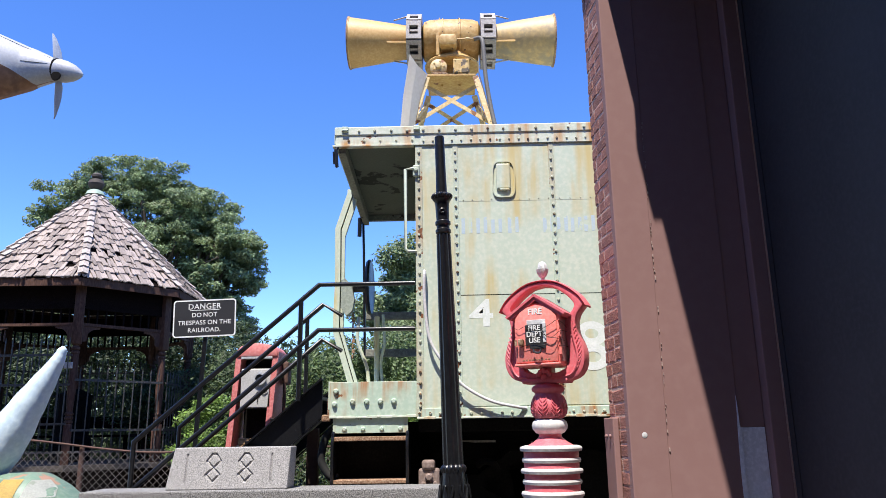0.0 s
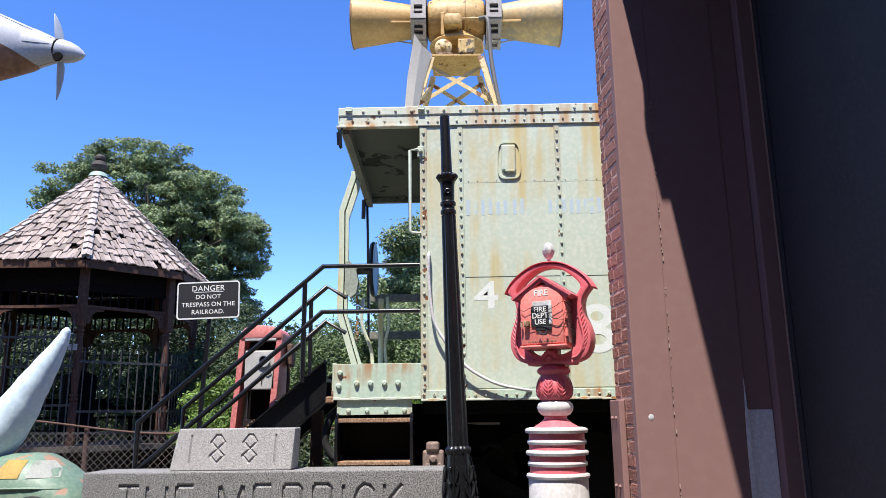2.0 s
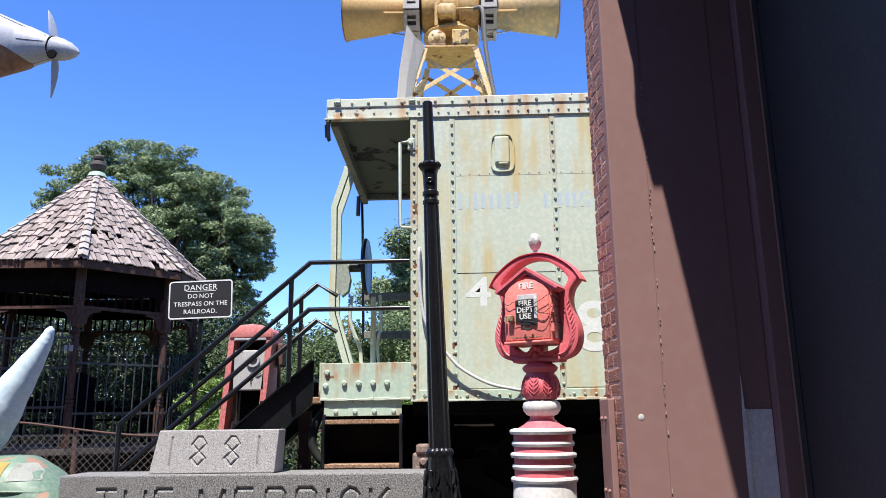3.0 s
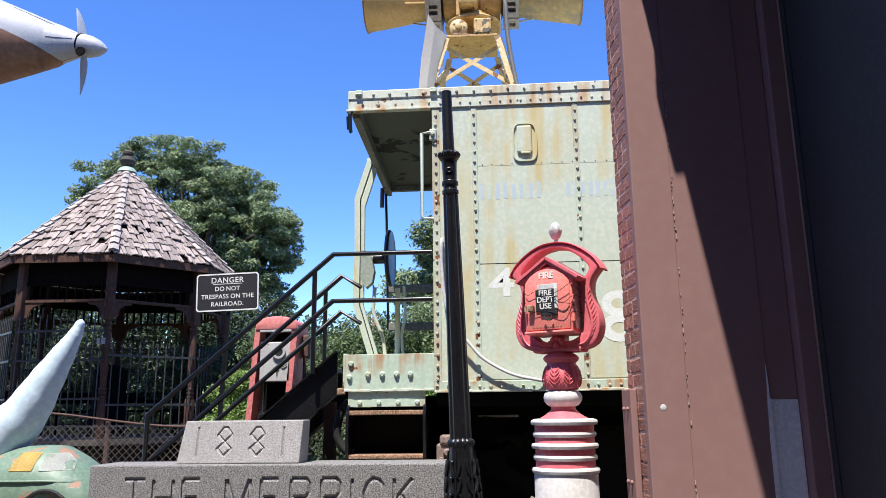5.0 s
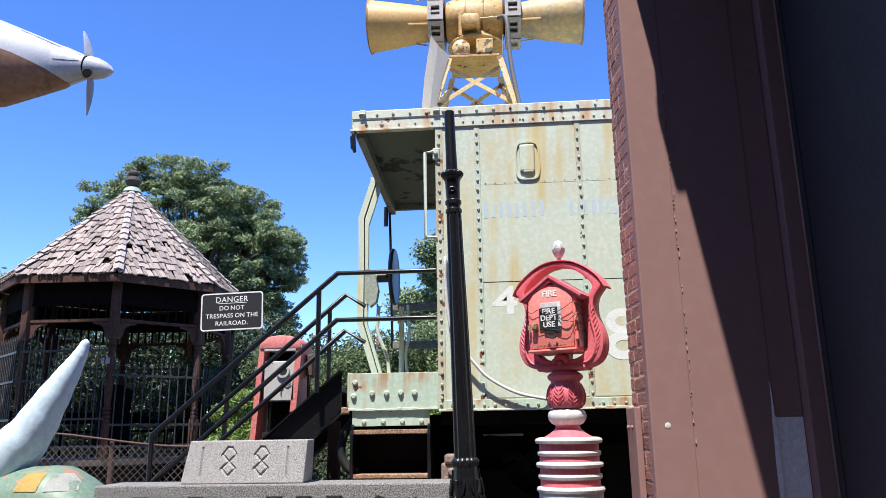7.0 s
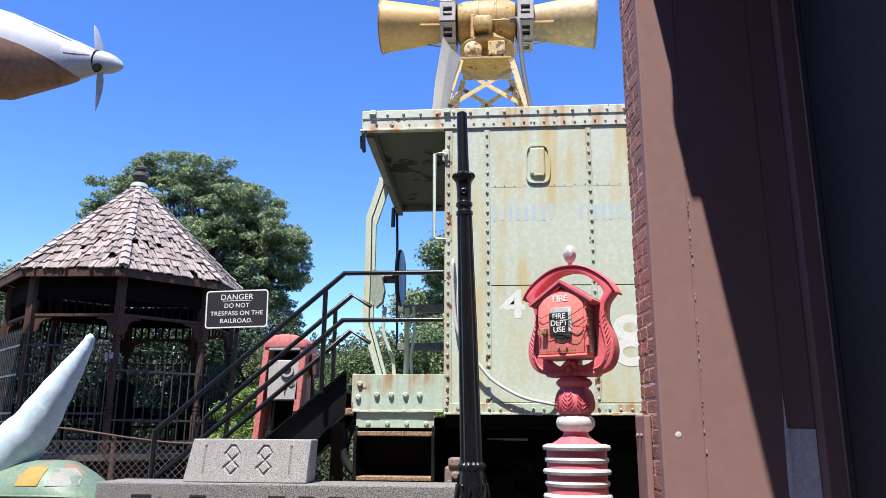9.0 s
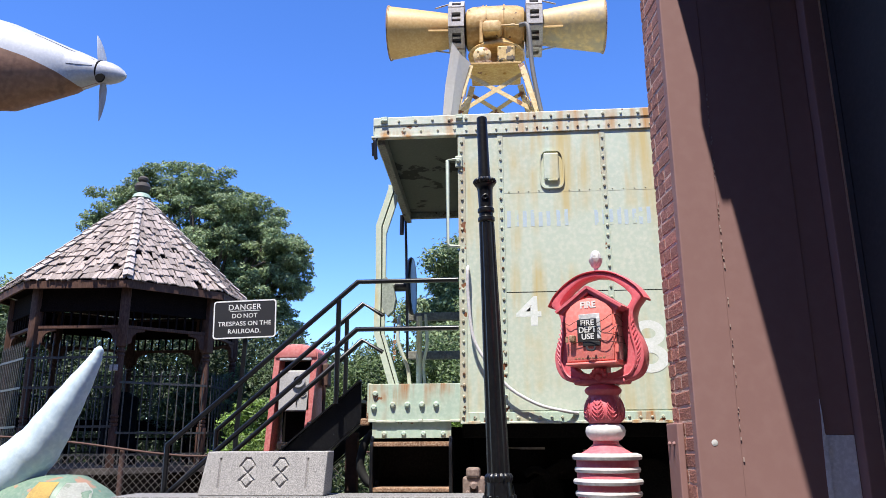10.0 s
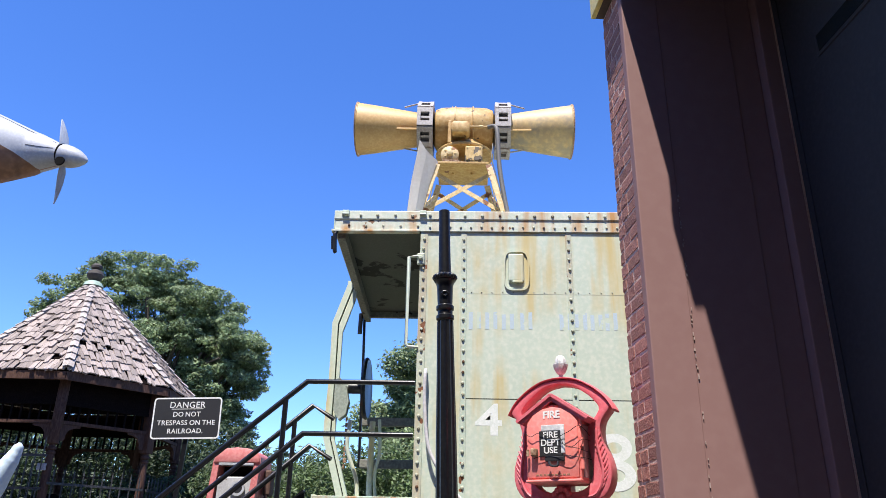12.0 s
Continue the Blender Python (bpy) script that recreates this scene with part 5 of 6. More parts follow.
# ---- old fuel pump ----
pump = thing("fuel_pump", "faded red vintage fuel pump with grey door, panels missing", "fuel pump", (-1.98, 8.05, 0))
bm = B()
for xa, xb in ((-2.245, -2.19), (-1.86, -1.80)):
    prism(bm, [(xa - 0.155, 0.0), (xb - 0.155, 0.0), (xb, 2.2), (xb, 2.25), (xa + 0.02, 2.25), (xa, 2.22)], 7.9, 8.32)
part("side_panel", bm, M["pump_red"], pump, "sun-bleached red curved side panels")
bm = B()
prism(bm, [(-2.24, 2.20), (-1.805, 2.20), (-1.81, 2.265), (-1.85, 2.31), (-1.93, 2.332), (-2.03, 2.34), (-2.12, 2.332), (-2.195, 2.31), (-2.235, 2.265)], 7.885, 8.33)
bmesh.ops.bevel(bm, geom=[e for e in bm.edges if e.calc_face_angle(0) > 1.2], offset=0.012, segments=2, affect="EDGES", profile=0.5)
part("top_cap", bm, M["pump_red"], pump, "", True)
bm = B()
box(bm, (-2.19, 7.89, 2.175), (-1.86, 7.92, 2.20), 0.004)
part("chrome_strip", bm, M["steel"], pump)
# Solid near-black block stands in for the shade inside the pump.
bm = B()
box(bm, (-2.18, 8.06, 0.0), (-1.87, 8.3, 2.18))
part("core", bm, M["underframe"], pump, "dark open interior")
bm = B()
box(bm, (-2.185, 7.90, 1.67), (-1.865, 7.935, 2.075), 0.012)
face = part("door_panel", bm, M["pump_face"], pump, "scratched grey door panel")
bm = B()
lathe(bm, [(0.068, 0.0), (0.068, 0.02), (0.045, 0.02), (0.045, 0.004)], (-1.985, 7.895, 1.97), 24, "y")
part("dial_ring", bm, M["steel"], face)
bm = B()
lathe(bm, [(0.045, 0.0), (0.045, 0.006)], (-1.985, 7.893, 1.97), 20, "y")
part("dial_disc", bm, M["sign_black"], face)
bm = B()
tube(bm, spline([(-2.01, 7.895, 1.83), (-1.97, 7.89, 1.84), (-1.94, 7.89, 1.82), (-1.90, 7.89, 1.845)], 4), 0.005, 6)
lathe(bm, [(0.022, 0.0), (0.022, 0.008)], (-2.0, 7.898, 1.81), 14, "y")
box(bm, (-2.004, 7.89, 1.73), (-1.996, 7.9, 1.79))
part("lock_and_mark", bm, M["sign_black"], face)
bm = B()
box(bm, (-2.17, 7.86, 1.30), (-2.06, 7.96, 1.37), 0.01)
box(bm, (-2.19, 7.86, 1.0), (-2.04, 7.99, 1.30), 0.01)
part("timber_block", bm, M["wood_block"], pump)
bm = B()
box(bm, (-1.80, 8.08, 1.92), (-1.73, 8.24, 2.16), 0.02)
rod(bm, (-1.77, 8.1, 1.6), (-1.77, 8.1, 1.95), 0.018)
part("nozzle_boot", bm, M["rail_rust"], pump, "dark rusty nozzle boot")

# ---- chain-link fence ----
fence = thing("chain_link_fence", "sagging chain-link fence with a rusty top pipe", "fence", (-4, 9.0, 0))
bm = B()
FX = [(-9.5, 9.2, 1.50), (-6.5, 9.1, 1.47), (-5.13, 9.0, 1.40), (-3.98, 9.0, 1.26), (-3.37, 9.0, 1.22), (-2.4, 9.0, 1.25), (-0.9, 9.55, 1.25)]
tube(bm, spline(FX, 4), 0.012, 8)
part("top_pipe", bm, M["rail_rust"], fence, "rusty top pipe", True)
for x, y, z in ((-6.5, 9.1, 1.47), (-4.35, 9.02, 1.30), (-2.2, 9.1, 1.25)):
    bm = B()
    rod(bm, (x, y + 0.03, 0), (x, y + 0.03, z), 0.03, seg=10)
    part("fence_post", bm, M["rail_rust"], fence, smooth=True)
verts, faces = [], []
def strip(p, q, w):
    p, q = Vector(p), Vector(q)
    d = (q - p).normalized()
    s = Vector((d.z, 0, -d.x)) * w
    o = Vector((0, w, 0))
    n = len(verts)
    verts.extend([p - s, p + o, p + s, q - s, q + o, q + s])
    faces.extend([(n, n + 1, n + 4, n + 3), (n + 1, n + 2, n + 5, n + 4), (n, n + 3, n + 5, n + 2)])
H = 1.22
step = 0.088
for i in range(int(-(H / step)), int(6.6 / step)):
    for sgn in (1, -1):
        x0 = -7.2 + i * step if sgn > 0 else -7.2 + (i + H / step) * step
        a, b2 = (x0, 0.03), (x0 + sgn * H, H + 0.03)
        strip((a[0], 9.0 + (0.004 if sgn > 0 else 0), a[1]), (b2[0], 9.0 + (0.004 if sgn > 0 else 0), b2[1]), 0.0025)
me = bpy.data.meshes.new("wire_mesh")
me.from_pydata([tuple(v) for v in verts], [], faces)
me.materials.append(M["chain"])
ob = new("wire_mesh", me)
ob.parent = fence
ob.location = -fence.location
tagged(ob, "diamond wire mesh", kind="stuff")

# ---- gazebo ----
GC = Vector((-7.03, 14.04, 0))
GR, GZ, GA, DECK = 2.24, 3.99, 6.16, 0.98
def gdir(k):
    """Unit direction of corner k; corner 0 is the one nearest the paving."""
    a = radians(-64.9) + k * math.pi / 4
    return Vector((math.cos(a), math.sin(a), 0))
gazebo = thing("gazebo", "octagonal dark wooden gazebo with a weathered shingle roof and iron fencing", "gazebo", GC)
CORN = [gdir(k) for k in range(8)]
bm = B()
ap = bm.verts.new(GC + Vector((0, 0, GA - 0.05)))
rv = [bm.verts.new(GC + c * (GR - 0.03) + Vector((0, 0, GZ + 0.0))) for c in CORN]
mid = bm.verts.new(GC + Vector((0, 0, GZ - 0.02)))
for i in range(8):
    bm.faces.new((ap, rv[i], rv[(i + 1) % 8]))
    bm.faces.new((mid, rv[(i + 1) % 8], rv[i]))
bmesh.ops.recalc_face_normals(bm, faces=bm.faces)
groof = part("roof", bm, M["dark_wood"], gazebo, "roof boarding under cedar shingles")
for i in range(8):
    bm = B()
    a = GC + CORN[i] * (GR - 0.01)
    b2 = GC + CORN[(i + 1) % 8] * (GR - 0.01)
    n = (CORN[i] + CORN[(i + 1) % 8]).normalized()
    beam(bm, a + Vector((0, 0, GZ - 0.085)), b2 + Vector((0, 0, GZ - 0.085)), 0.13, 0.04, n)
    part("eave_board", bm, M["brown_wood"], gazebo)
bm = B()
lathe(bm, [(0.19, -0.06), (0.15, 0.02), (0.10, 0.05), (0.05, 0.06)], GC + Vector((0, 0, GA - 0.04)), 16)
part("cap", bm, M["copper"], groof, "green copper cap", True)
bm = B()
lathe(bm, [(0.05, 0.0), (0.13, 0.06), (0.155, 0.13), (0.13, 0.20), (0.06, 0.235), (0.10, 0.27), (0.105, 0.31), (0.07, 0.35), (0.02, 0.37)], GC + Vector((0, 0, GA + 0.01)), 20)
part("finial", bm, M["deck"], groof, "turned grey wooden finial", True)
PR = 1.95
for i in range(8):
    c = GC + CORN[i] * PR
    turn = Matrix.Translation(c) @ Matrix.Rotation(math.atan2(CORN[i].y, CORN[i].x), 4, "Z")
    bm = B()
    box(bm, (-0.062, -0.062, DECK), (0.062, 0.062, 1.62), 0.012, turn)
    lathe(bm, [(0.05, 1.62), (0.066, 1.635), (0.066, 1.665), (0.046, 1.68), (0.066, 1.70), (0.066, 1.73), (0.046, 1.745), (0.066, 1.765), (0.066, 1.79), (0.048, 1.81), (0.056, 1.95), (0.068, 2.2),
               (0.064, 2.5), (0.054, 2.74), (0.066, 2.755), (0.066, 2.785), (0.046, 2.80), (0.068, 2.82), (0.068, 2.85), (0.05, 2.87), (0.05, 2.90)], c, 16)
    box(bm, (-0.078, -0.078, 2.90), (0.078, 0.078, GZ - 0.1), 0.016, turn)
    part("post", bm, M["brown_wood"], gazebo, "turned brown wooden post", True)
for i in range(8):
    p, q = GC + CORN[i] * PR, GC + CORN[(i + 1) % 8] * PR
    d = (q - p).normalized()
    n = (CORN[i] + CORN[(i + 1) % 8]).normalized()
    up = Vector((0, 0, 1))
    bm = B()
    beam(bm, p + up * 3.70, q + up * 3.70, 0.34, 0.05, n)
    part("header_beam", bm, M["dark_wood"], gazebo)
    # Upper rail takes the shade-dark copy, lower rail the plain brown.
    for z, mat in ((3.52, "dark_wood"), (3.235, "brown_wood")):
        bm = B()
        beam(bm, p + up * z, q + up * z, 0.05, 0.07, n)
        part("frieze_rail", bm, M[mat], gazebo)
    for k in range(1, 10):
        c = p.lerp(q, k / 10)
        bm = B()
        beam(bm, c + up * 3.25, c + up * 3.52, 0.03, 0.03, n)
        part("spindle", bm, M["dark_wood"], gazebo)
    # scroll-sawn brackets under the frieze
    for s, e in ((p, d), (q, -d)):
        bm = B()
        out = [(0.07, 3.208), (0.36, 3.208), (0.36, 3.175)]
        for k in range(7):
            t = math.pi / 2 * k / 6
            out.append((0.30 - 0.15 * math.sin(t), 3.165 - 0.15 * (1 - math.cos(t))))
        out += [(0.155, 2.985), (0.125, 2.955), (0.07, 2.95)]
        lo = [bm.verts.new(s + e * a + up * z - n * 0.02) for a, z in out]
        hi = [bm.verts.new(s + e * a + up * z + n * 0.02) for a, z in out]
        for k in range(len(out)):
            m = (k + 1) % len(out)
            bm.faces.new((lo[k], lo[m], hi[m], hi[k]))
        bm.faces.new(lo[::-1])
        bm.faces.new(hi)
        bmesh.ops.recalc_face_normals(bm, faces=bm.faces)
        part("bracket", bm, M["brown_wood"], gazebo)
    # iron fence panel just outside the posts; the bays away from the caboose have tall ones
    tall = CORN[i].x + CORN[(i + 1) % 8].x < 0.2
    o = n * 0.10
    panel = new("picket_panel")
    panel.empty_display_size = 0.1
    panel.parent = gazebo
    for z in ((1.18, 1.62, 2.24, 2.72) if tall else (1.18, 1.52, 2.32)):
        bm = B()
        beam(bm, p + o + up * z, q + o + up * z, 0.036, 0.022, n)
        part("rail", bm, M["iron"], panel)
    count_p = 13 if tall else 10
    for k in range(count_p):
        c = p.lerp(q, (k + 0.5) / count_p) + o
        topz = 2.92 if tall else 2.46
        bm = B()
        rod(bm, c + up * (DECK + 0.02), c + up * topz, 0.011, seg=6)
        rod(bm, c + up * topz, c + up * (topz + 0.09), 0.015, 0.002, seg=6)
        part("picket", bm, M["iron"], panel)
bm = B()
for i in (1, 2, 3, 4, 5):
    p, q = GC + CORN[i] * 1.6, GC + CORN[i + 1] * 1.6
    n = (CORN[i] + CORN[i + 1]).normalized()
    beam(bm, p + Vector((0, 0, DECK + 0.45)), q + Vector((0, 0, DECK + 0.45)), 0.045, 0.36, n)
    beam(bm, p + n * 0.16 + Vector((0, 0, DECK + 0.72)), q + n * 0.16 + Vector((0, 0, DECK + 0.72)), 0.22, 0.03, n)
    for c in (p.lerp(q, 0.15), p.lerp(q, 0.85)):
        beam(bm, c + Vector((0, 0, DECK)), c + Vector((0, 0, DECK + 0.43)), 0.06, 0.06, n)
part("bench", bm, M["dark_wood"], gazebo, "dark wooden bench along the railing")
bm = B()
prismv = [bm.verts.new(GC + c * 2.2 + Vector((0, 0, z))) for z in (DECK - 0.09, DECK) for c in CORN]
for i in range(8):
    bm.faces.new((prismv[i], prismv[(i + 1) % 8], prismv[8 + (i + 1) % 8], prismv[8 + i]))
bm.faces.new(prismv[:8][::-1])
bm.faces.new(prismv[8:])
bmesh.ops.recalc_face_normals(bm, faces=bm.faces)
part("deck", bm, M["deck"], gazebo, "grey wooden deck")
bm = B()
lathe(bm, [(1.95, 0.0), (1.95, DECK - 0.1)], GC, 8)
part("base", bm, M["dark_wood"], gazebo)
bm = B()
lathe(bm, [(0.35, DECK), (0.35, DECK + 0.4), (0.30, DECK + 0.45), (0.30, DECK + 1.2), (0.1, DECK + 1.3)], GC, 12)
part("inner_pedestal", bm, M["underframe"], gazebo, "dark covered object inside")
bm = B()
box(bm, (-0.07, -0.012, -0.05), (0.07, 0.012, 0.05), 0.006, Matrix.Translation(GC + CORN[0] * (PR + 0.10) + Vector((-0.09, 0, 2.55))))
part("small_box", bm, M["galv"], gazebo, "small grey metal box")

# hip caps and shingles
def shingle_mesh(w, l, t, seed):
    random.seed(seed)
    bm = B()
    j = [random.uniform(-0.03, 0.02) for _ in range(3)]
    pts = [(-w / 2, 0, t), (w * random.uniform(-0.3, 0.3), j[0], t), (w / 2, j[1], t * 0.9), (w / 2, l, 0.004), (-w / 2, l, 0.004)]
    lo = [bm.verts.new((x, y, 0.0)) for x, y, z in pts]
    hi = [bm.verts.new((x, y, z)) for x, y, z in pts]
    for i in range(5):
        k = (i + 1) % 5
        bm.faces.new((lo[i], lo[k], hi[k], hi[i]))
    bm.faces.new(hi)
    bm.faces.new(lo[::-1])
    bmesh.ops.recalc_face_normals(bm, faces=bm.faces)
    return mesh_of("shingle", bm, M["shingle"])
SH_MESH = [shingle_mesh(w, 0.33, t, s) for s, (w, t) in enumerate(((0.09, 0.018), (0.06, 0.026), (0.11, 0.02), (0.075, 0.032), (0.042, 0.02)))]
SH_W = (0.09, 0.06, 0.11, 0.075, 0.042)
jv, jf = [], []
count = 0
apex = GC + Vector((0, 0, GA))
for i in range(8):
    a = GC + CORN[i] * GR + Vector((0, 0, GZ))
    b2 = GC + CORN[(i + 1) % 8] * GR + Vector((0, 0, GZ))
    e = (b2 - a).normalized()
    m0 = (a + b2) / 2
    upv = apex - m0
    slope = upv.length
    upv.normalize()
    nrm = e.cross(upv)
    if nrm.z < 0:
        nrm = -nrm
        e2 = -e
    else:
        e2 = e
    width = (b2 - a).length
    rows_n = 13
    random.seed(20 + i)
    seen = i in (0, 7)
    for r in range(rows_n):
        s = r / rows_n * slope * 0.97
        half_w = width / 2 * (1 - s / slope)
        x = -half_w
        while x < half_w - 0.03:
            kk = random.randrange(5)
            w = SH_W[kk]
            cx = x + w / 2
            x += w + random.uniform(0.002, 0.012)
            if abs(cx) > half_w - w * 0.3:
                continue
            if random.random() < 0.028:
                continue
            org = m0 + e2 * cx + upv * (s - 0.03 + random.uniform(-0.075, 0.05) * (0.35 if r == 0 else 1)) + nrm * (0.012 + random.uniform(0, 0.008))
            liftA = radians(random.choice((1, 2, 4, 6, 10)))
            rot = Matrix((e2, upv, nrm)).transposed().to_4x4()
            m = Matrix.Translation(org) @ rot @ Matrix.Rotation(random.uniform(-0.09, 0.09), 4, "Z") @ Matrix.Rotation(-liftA * 0.6, 4, "X")
            if seen and count < 298:
                ob = new("shingle", SH_MESH[kk])
                ob.parent = groof
                ob.matrix_basis = m
                count += 1
            else:
                n0 = len(jv)
                me = SH_MESH[kk]
                jv.extend([tuple(m @ v.co) for v in me.vertices])
                jf.extend([[n0 + t for t in pl.vertices] for pl in me.polygons])
me = bpy.data.meshes.new("shingles")
me.from_pydata(jv, [], jf)
me.materials.append(M["shingle_joined"])
ob = new("shingles", me)
ob.parent = groof
tagged(ob, "weathered cedar shingles", kind="stuff")
for i in range(8):
    a = GC + CORN[i] * (GR + 0.02) + Vector((0, 0, GZ + 0.03))
    d = (apex - a)
    ln = d.length
    d.normalize()
    side = CORN[i].cross(Vector((0, 0, 1))).normalized()
    up2 = side.cross(d)
    up2 = up2 if up2.z > 0 else -up2
    for k in range(15):
        bm = B()
        p0 = a + d * (ln * (k - 0.1 * random.random()) / 15.5) + up2 * random.uniform(0.045, 0.06)
        p1 = a + d * (ln * (k + 1.25) / 15.5) + up2 * 0.02
        w = 0.070 * (1 - 0.35 * k / 15) * random.uniform(0.85, 1.15)
        cv = [bm.verts.new(q) for q in (p0, p1)]
        for sg in (-1, 1):
            ov = [bm.verts.new(q) for q in (p1 + side * sg * w - up2 * w * 0.42, p0 + side * sg * w - up2 * w * 0.42)]
            bm.faces.new((cv[0], cv[1], ov[0], ov[1]))
        bmesh.ops.recalc_face_normals(bm, faces=bm.faces)
        bmesh.ops.solidify(bm, geom=bm.faces[:], thickness=0.012)
        part("hip_shingle", bm, M["flashing"], groof)

# ---- aeroplane nose ----
plane = thing("aeroplane", "small silver-white propeller aeroplane with brown belly, mounted aloft", "aeroplane", (-7.5, 10.6, 6.9))
ST = [(-5.98, 7.055, 6.705, 0.175), (-6.06, 7.10, 6.69, 0.20), (-6.29, 7.215, 6.62, 0.26), (-6.7, 7.375, 6.42, 0.37), (-7.18, 7.555, 6.19, 0.48), (-7.75, 7.68, 6.15, 0.57), (-8.6, 7.95, 6.2, 0.6), (-10, 8.1, 6.6, 0.55), (-12.5, 7.9, 7.1, 0.3), (-14, 7.75, 7.4, 0.08)]
BELLY = [(-5.98, 6.55), (-6.22, 6.60), (-6.3, 6.645), (-6.5, 6.755), (-6.85, 6.895), (-7.14, 6.965), (-7.45, 6.99), (-8.0, 7.0), (-14, 7.4)]
def along(rows, x, k):
    for a, b2 in zip(rows, rows[1:]):
        if a[0] >= x >= b2[0]:
            t = (x - a[0]) / (b2[0] - a[0])
            return a[k] + t * (b2[k] - a[k])
    return rows[-1][k]
XS = [-5.98 - 0.03 * i for i in range(63)] + [-7.9 - 0.25 * i for i in range(25)]
def skin(lower):
    bm = B()
    rings = []
    for x in XS:
        zt, zb, w = along(ST, x, 1), along(ST, x, 2), along(ST, x, 3)
        zc, h = (zt + zb) / 2, (zt - zb) / 2
        s = max(-0.999, min(0.9, (along(BELLY, x, 1) - zc) / h))
        A = math.asin(s)
        a0, a1 = (math.pi - A, 2 * math.pi + A) if lower else (A, math.pi - A)
        ring = []
        for i in range(25):
            a = a0 + (a1 - a0) * i / 24
            ring.append(bm.verts.new((x, 10.4 + 0.35 * min(0.0, x + 6.4) + w * math.cos(a), zc + h * math.sin(a))))
        rings.append(ring)
    for A2, C in zip(rings, rings[1:]):
        for i in range(24):
            bm.faces.new((A2[i], A2[i + 1], C[i + 1], C[i]))
    bmesh.ops.remove_doubles(bm, verts=bm.verts, dist=0.0005)
    bmesh.ops.recalc_face_normals(bm, faces=bm.faces)
    return bm
fus = part("fuselage", skin(False), M["plane_white"], plane, "silver-white weathered upper fuselage", True)
part("belly", skin(True), M["plane_brown"], plane, "brown painted belly", True)
bm = B()
for pts in ([(-6.02, 7.02), (-6.35, 7.16), (-6.7, 7.30), (-6.87, 7.365)], [(-6.02, 6.90), (-6.2, 6.90), (-6.38, 6.905)]):
    line = []
    for x, z in pts:
        zt, zb, w = along(ST, x, 1), along(ST, x, 2), along(ST, x, 3)
        s = max(-0.97, min(0.97, (z - (zt + zb) / 2) / ((zt - zb) / 2)))
        line.append((x, 10.4 + 0.35 * min(0.0, x + 6.4) - w * math.sqrt(1 - s * s) - 0.002, z))
    tube(bm, spline(line, 4), 0.0035, 5)
part("panel_seam", bm, M["underframe"], fus, "dark panel seams")
SP = Matrix.Translation((-5.968, 10.4, 6.880)) @ Vector((0.487, 0.0, -0.104)).to_track_quat("X", "Z").to_matrix().to_4x4()
bm = B()
lathe(bm, [(0.172, 0.0), (0.178, 0.05), (0.166, 0.15), (0.128, 0.27), (0.072, 0.365), (0.02, 0.415)], (0, 0, 0), 32, "x")
bmesh.ops.transform(bm, matrix=SP, verts=bm.verts)
spin = part("spinner", bm, M["plane_white"], plane, "pale pointed spinner", True)
bm = B()
lathe(bm, [(0.165, -0.02), (0.18, -0.012), (0.18, 0.008), (0.165, 0.012)], (0, 0, 0), 32, "x")
bmesh.ops.transform(bm, matrix=SP, verts=bm.verts)
part("spinner_gap", bm, M["underframe"], plane, "dark gap behind the spinner", True)
HUB = Vector((-5.935, 10.4, 6.79))
BZ = Vector((0.0, -0.22, 0.97)).normalized()
BX = Vector((0.9, -0.30, -0.1))
BX = (BX - BZ * BX.dot(BZ)).normalized()
BY = BZ.cross(BX)
for sg in (1, -1):
    bm = B()
    rr = []
    for z, w, t, bend in ((0.08, 0.05, 0.025, 0), (0.20, 0.075, 0.020, 0), (0.36, 0.070, 0.015, 0.02), (0.48, 0.053, 0.010, 0.045), (0.59, 0.032, 0.007, 0.075), (0.66, 0.010, 0.004, 0.10)):
        tw = radians((22 if sg > 0 else 100) - 20 * z)
        ring = []
        for j in range(10):
            a = 2 * math.pi * j / 10
            u, v = w * math.cos(a), t * math.sin(a)
            ring.append(bm.verts.new(HUB + BZ * z * sg + BX * (u * math.sin(tw) - v * math.cos(tw) - bend) + BY * sg * (u * math.cos(tw) + v * math.sin(tw))))
        rr.append(ring)
    for A2, C in zip(rr, rr[1:]):
        for j in range(10):
            bm.faces.new((A2[j], A2[(j + 1) % 10], C[(j + 1) % 10], C[j]))
    bm.faces.new(rr[0][::-1])
    bm.faces.new(rr[-1])
    bmesh.ops.recalc_face_normals(bm, faces=bm.faces)
    part("propeller_blade", bm, M["steel"], plane, "grey metal propeller blade", True)
bm = B()
lathe(bm, [(0.075, 0.0), (0.07, 0.022)], HUB + Vector((0.035, -0.128, -0.075)), 16, "y")
part("blade_socket", bm, M["underframe"], plane, "dark blade socket")
bm = B()
rod(bm, (-9.6, 9.3, 0.0), (-9.6, 9.3, 6.8), 0.15)
part("mounting_pole", bm, M["galv"], plane)

# ---- pale blue tusk-like sculpture ----
bm = B()
pts = spline([(-5.3, 7.3, 0.5), (-4.75, 7.28, 0.86), (-4.407, 7.27, 1.186), (-4.216, 7.26, 1.394), (-4.057, 7.25, 1.66), (-3.918, 7.25, 1.897), (-3.82, 7.25, 2.07), (-3.79, 7.25, 2.13), (-3.766, 7.25, 2.19), (-3.753, 7.25, 2.235), (-3.748, 7.25, 2.268)], 4)
key = [0.33, 0.30, 0.245, 0.205, 0.160, 0.116, 0.076, 0.066, 0.050, 0.042, 0.012]
rad = []
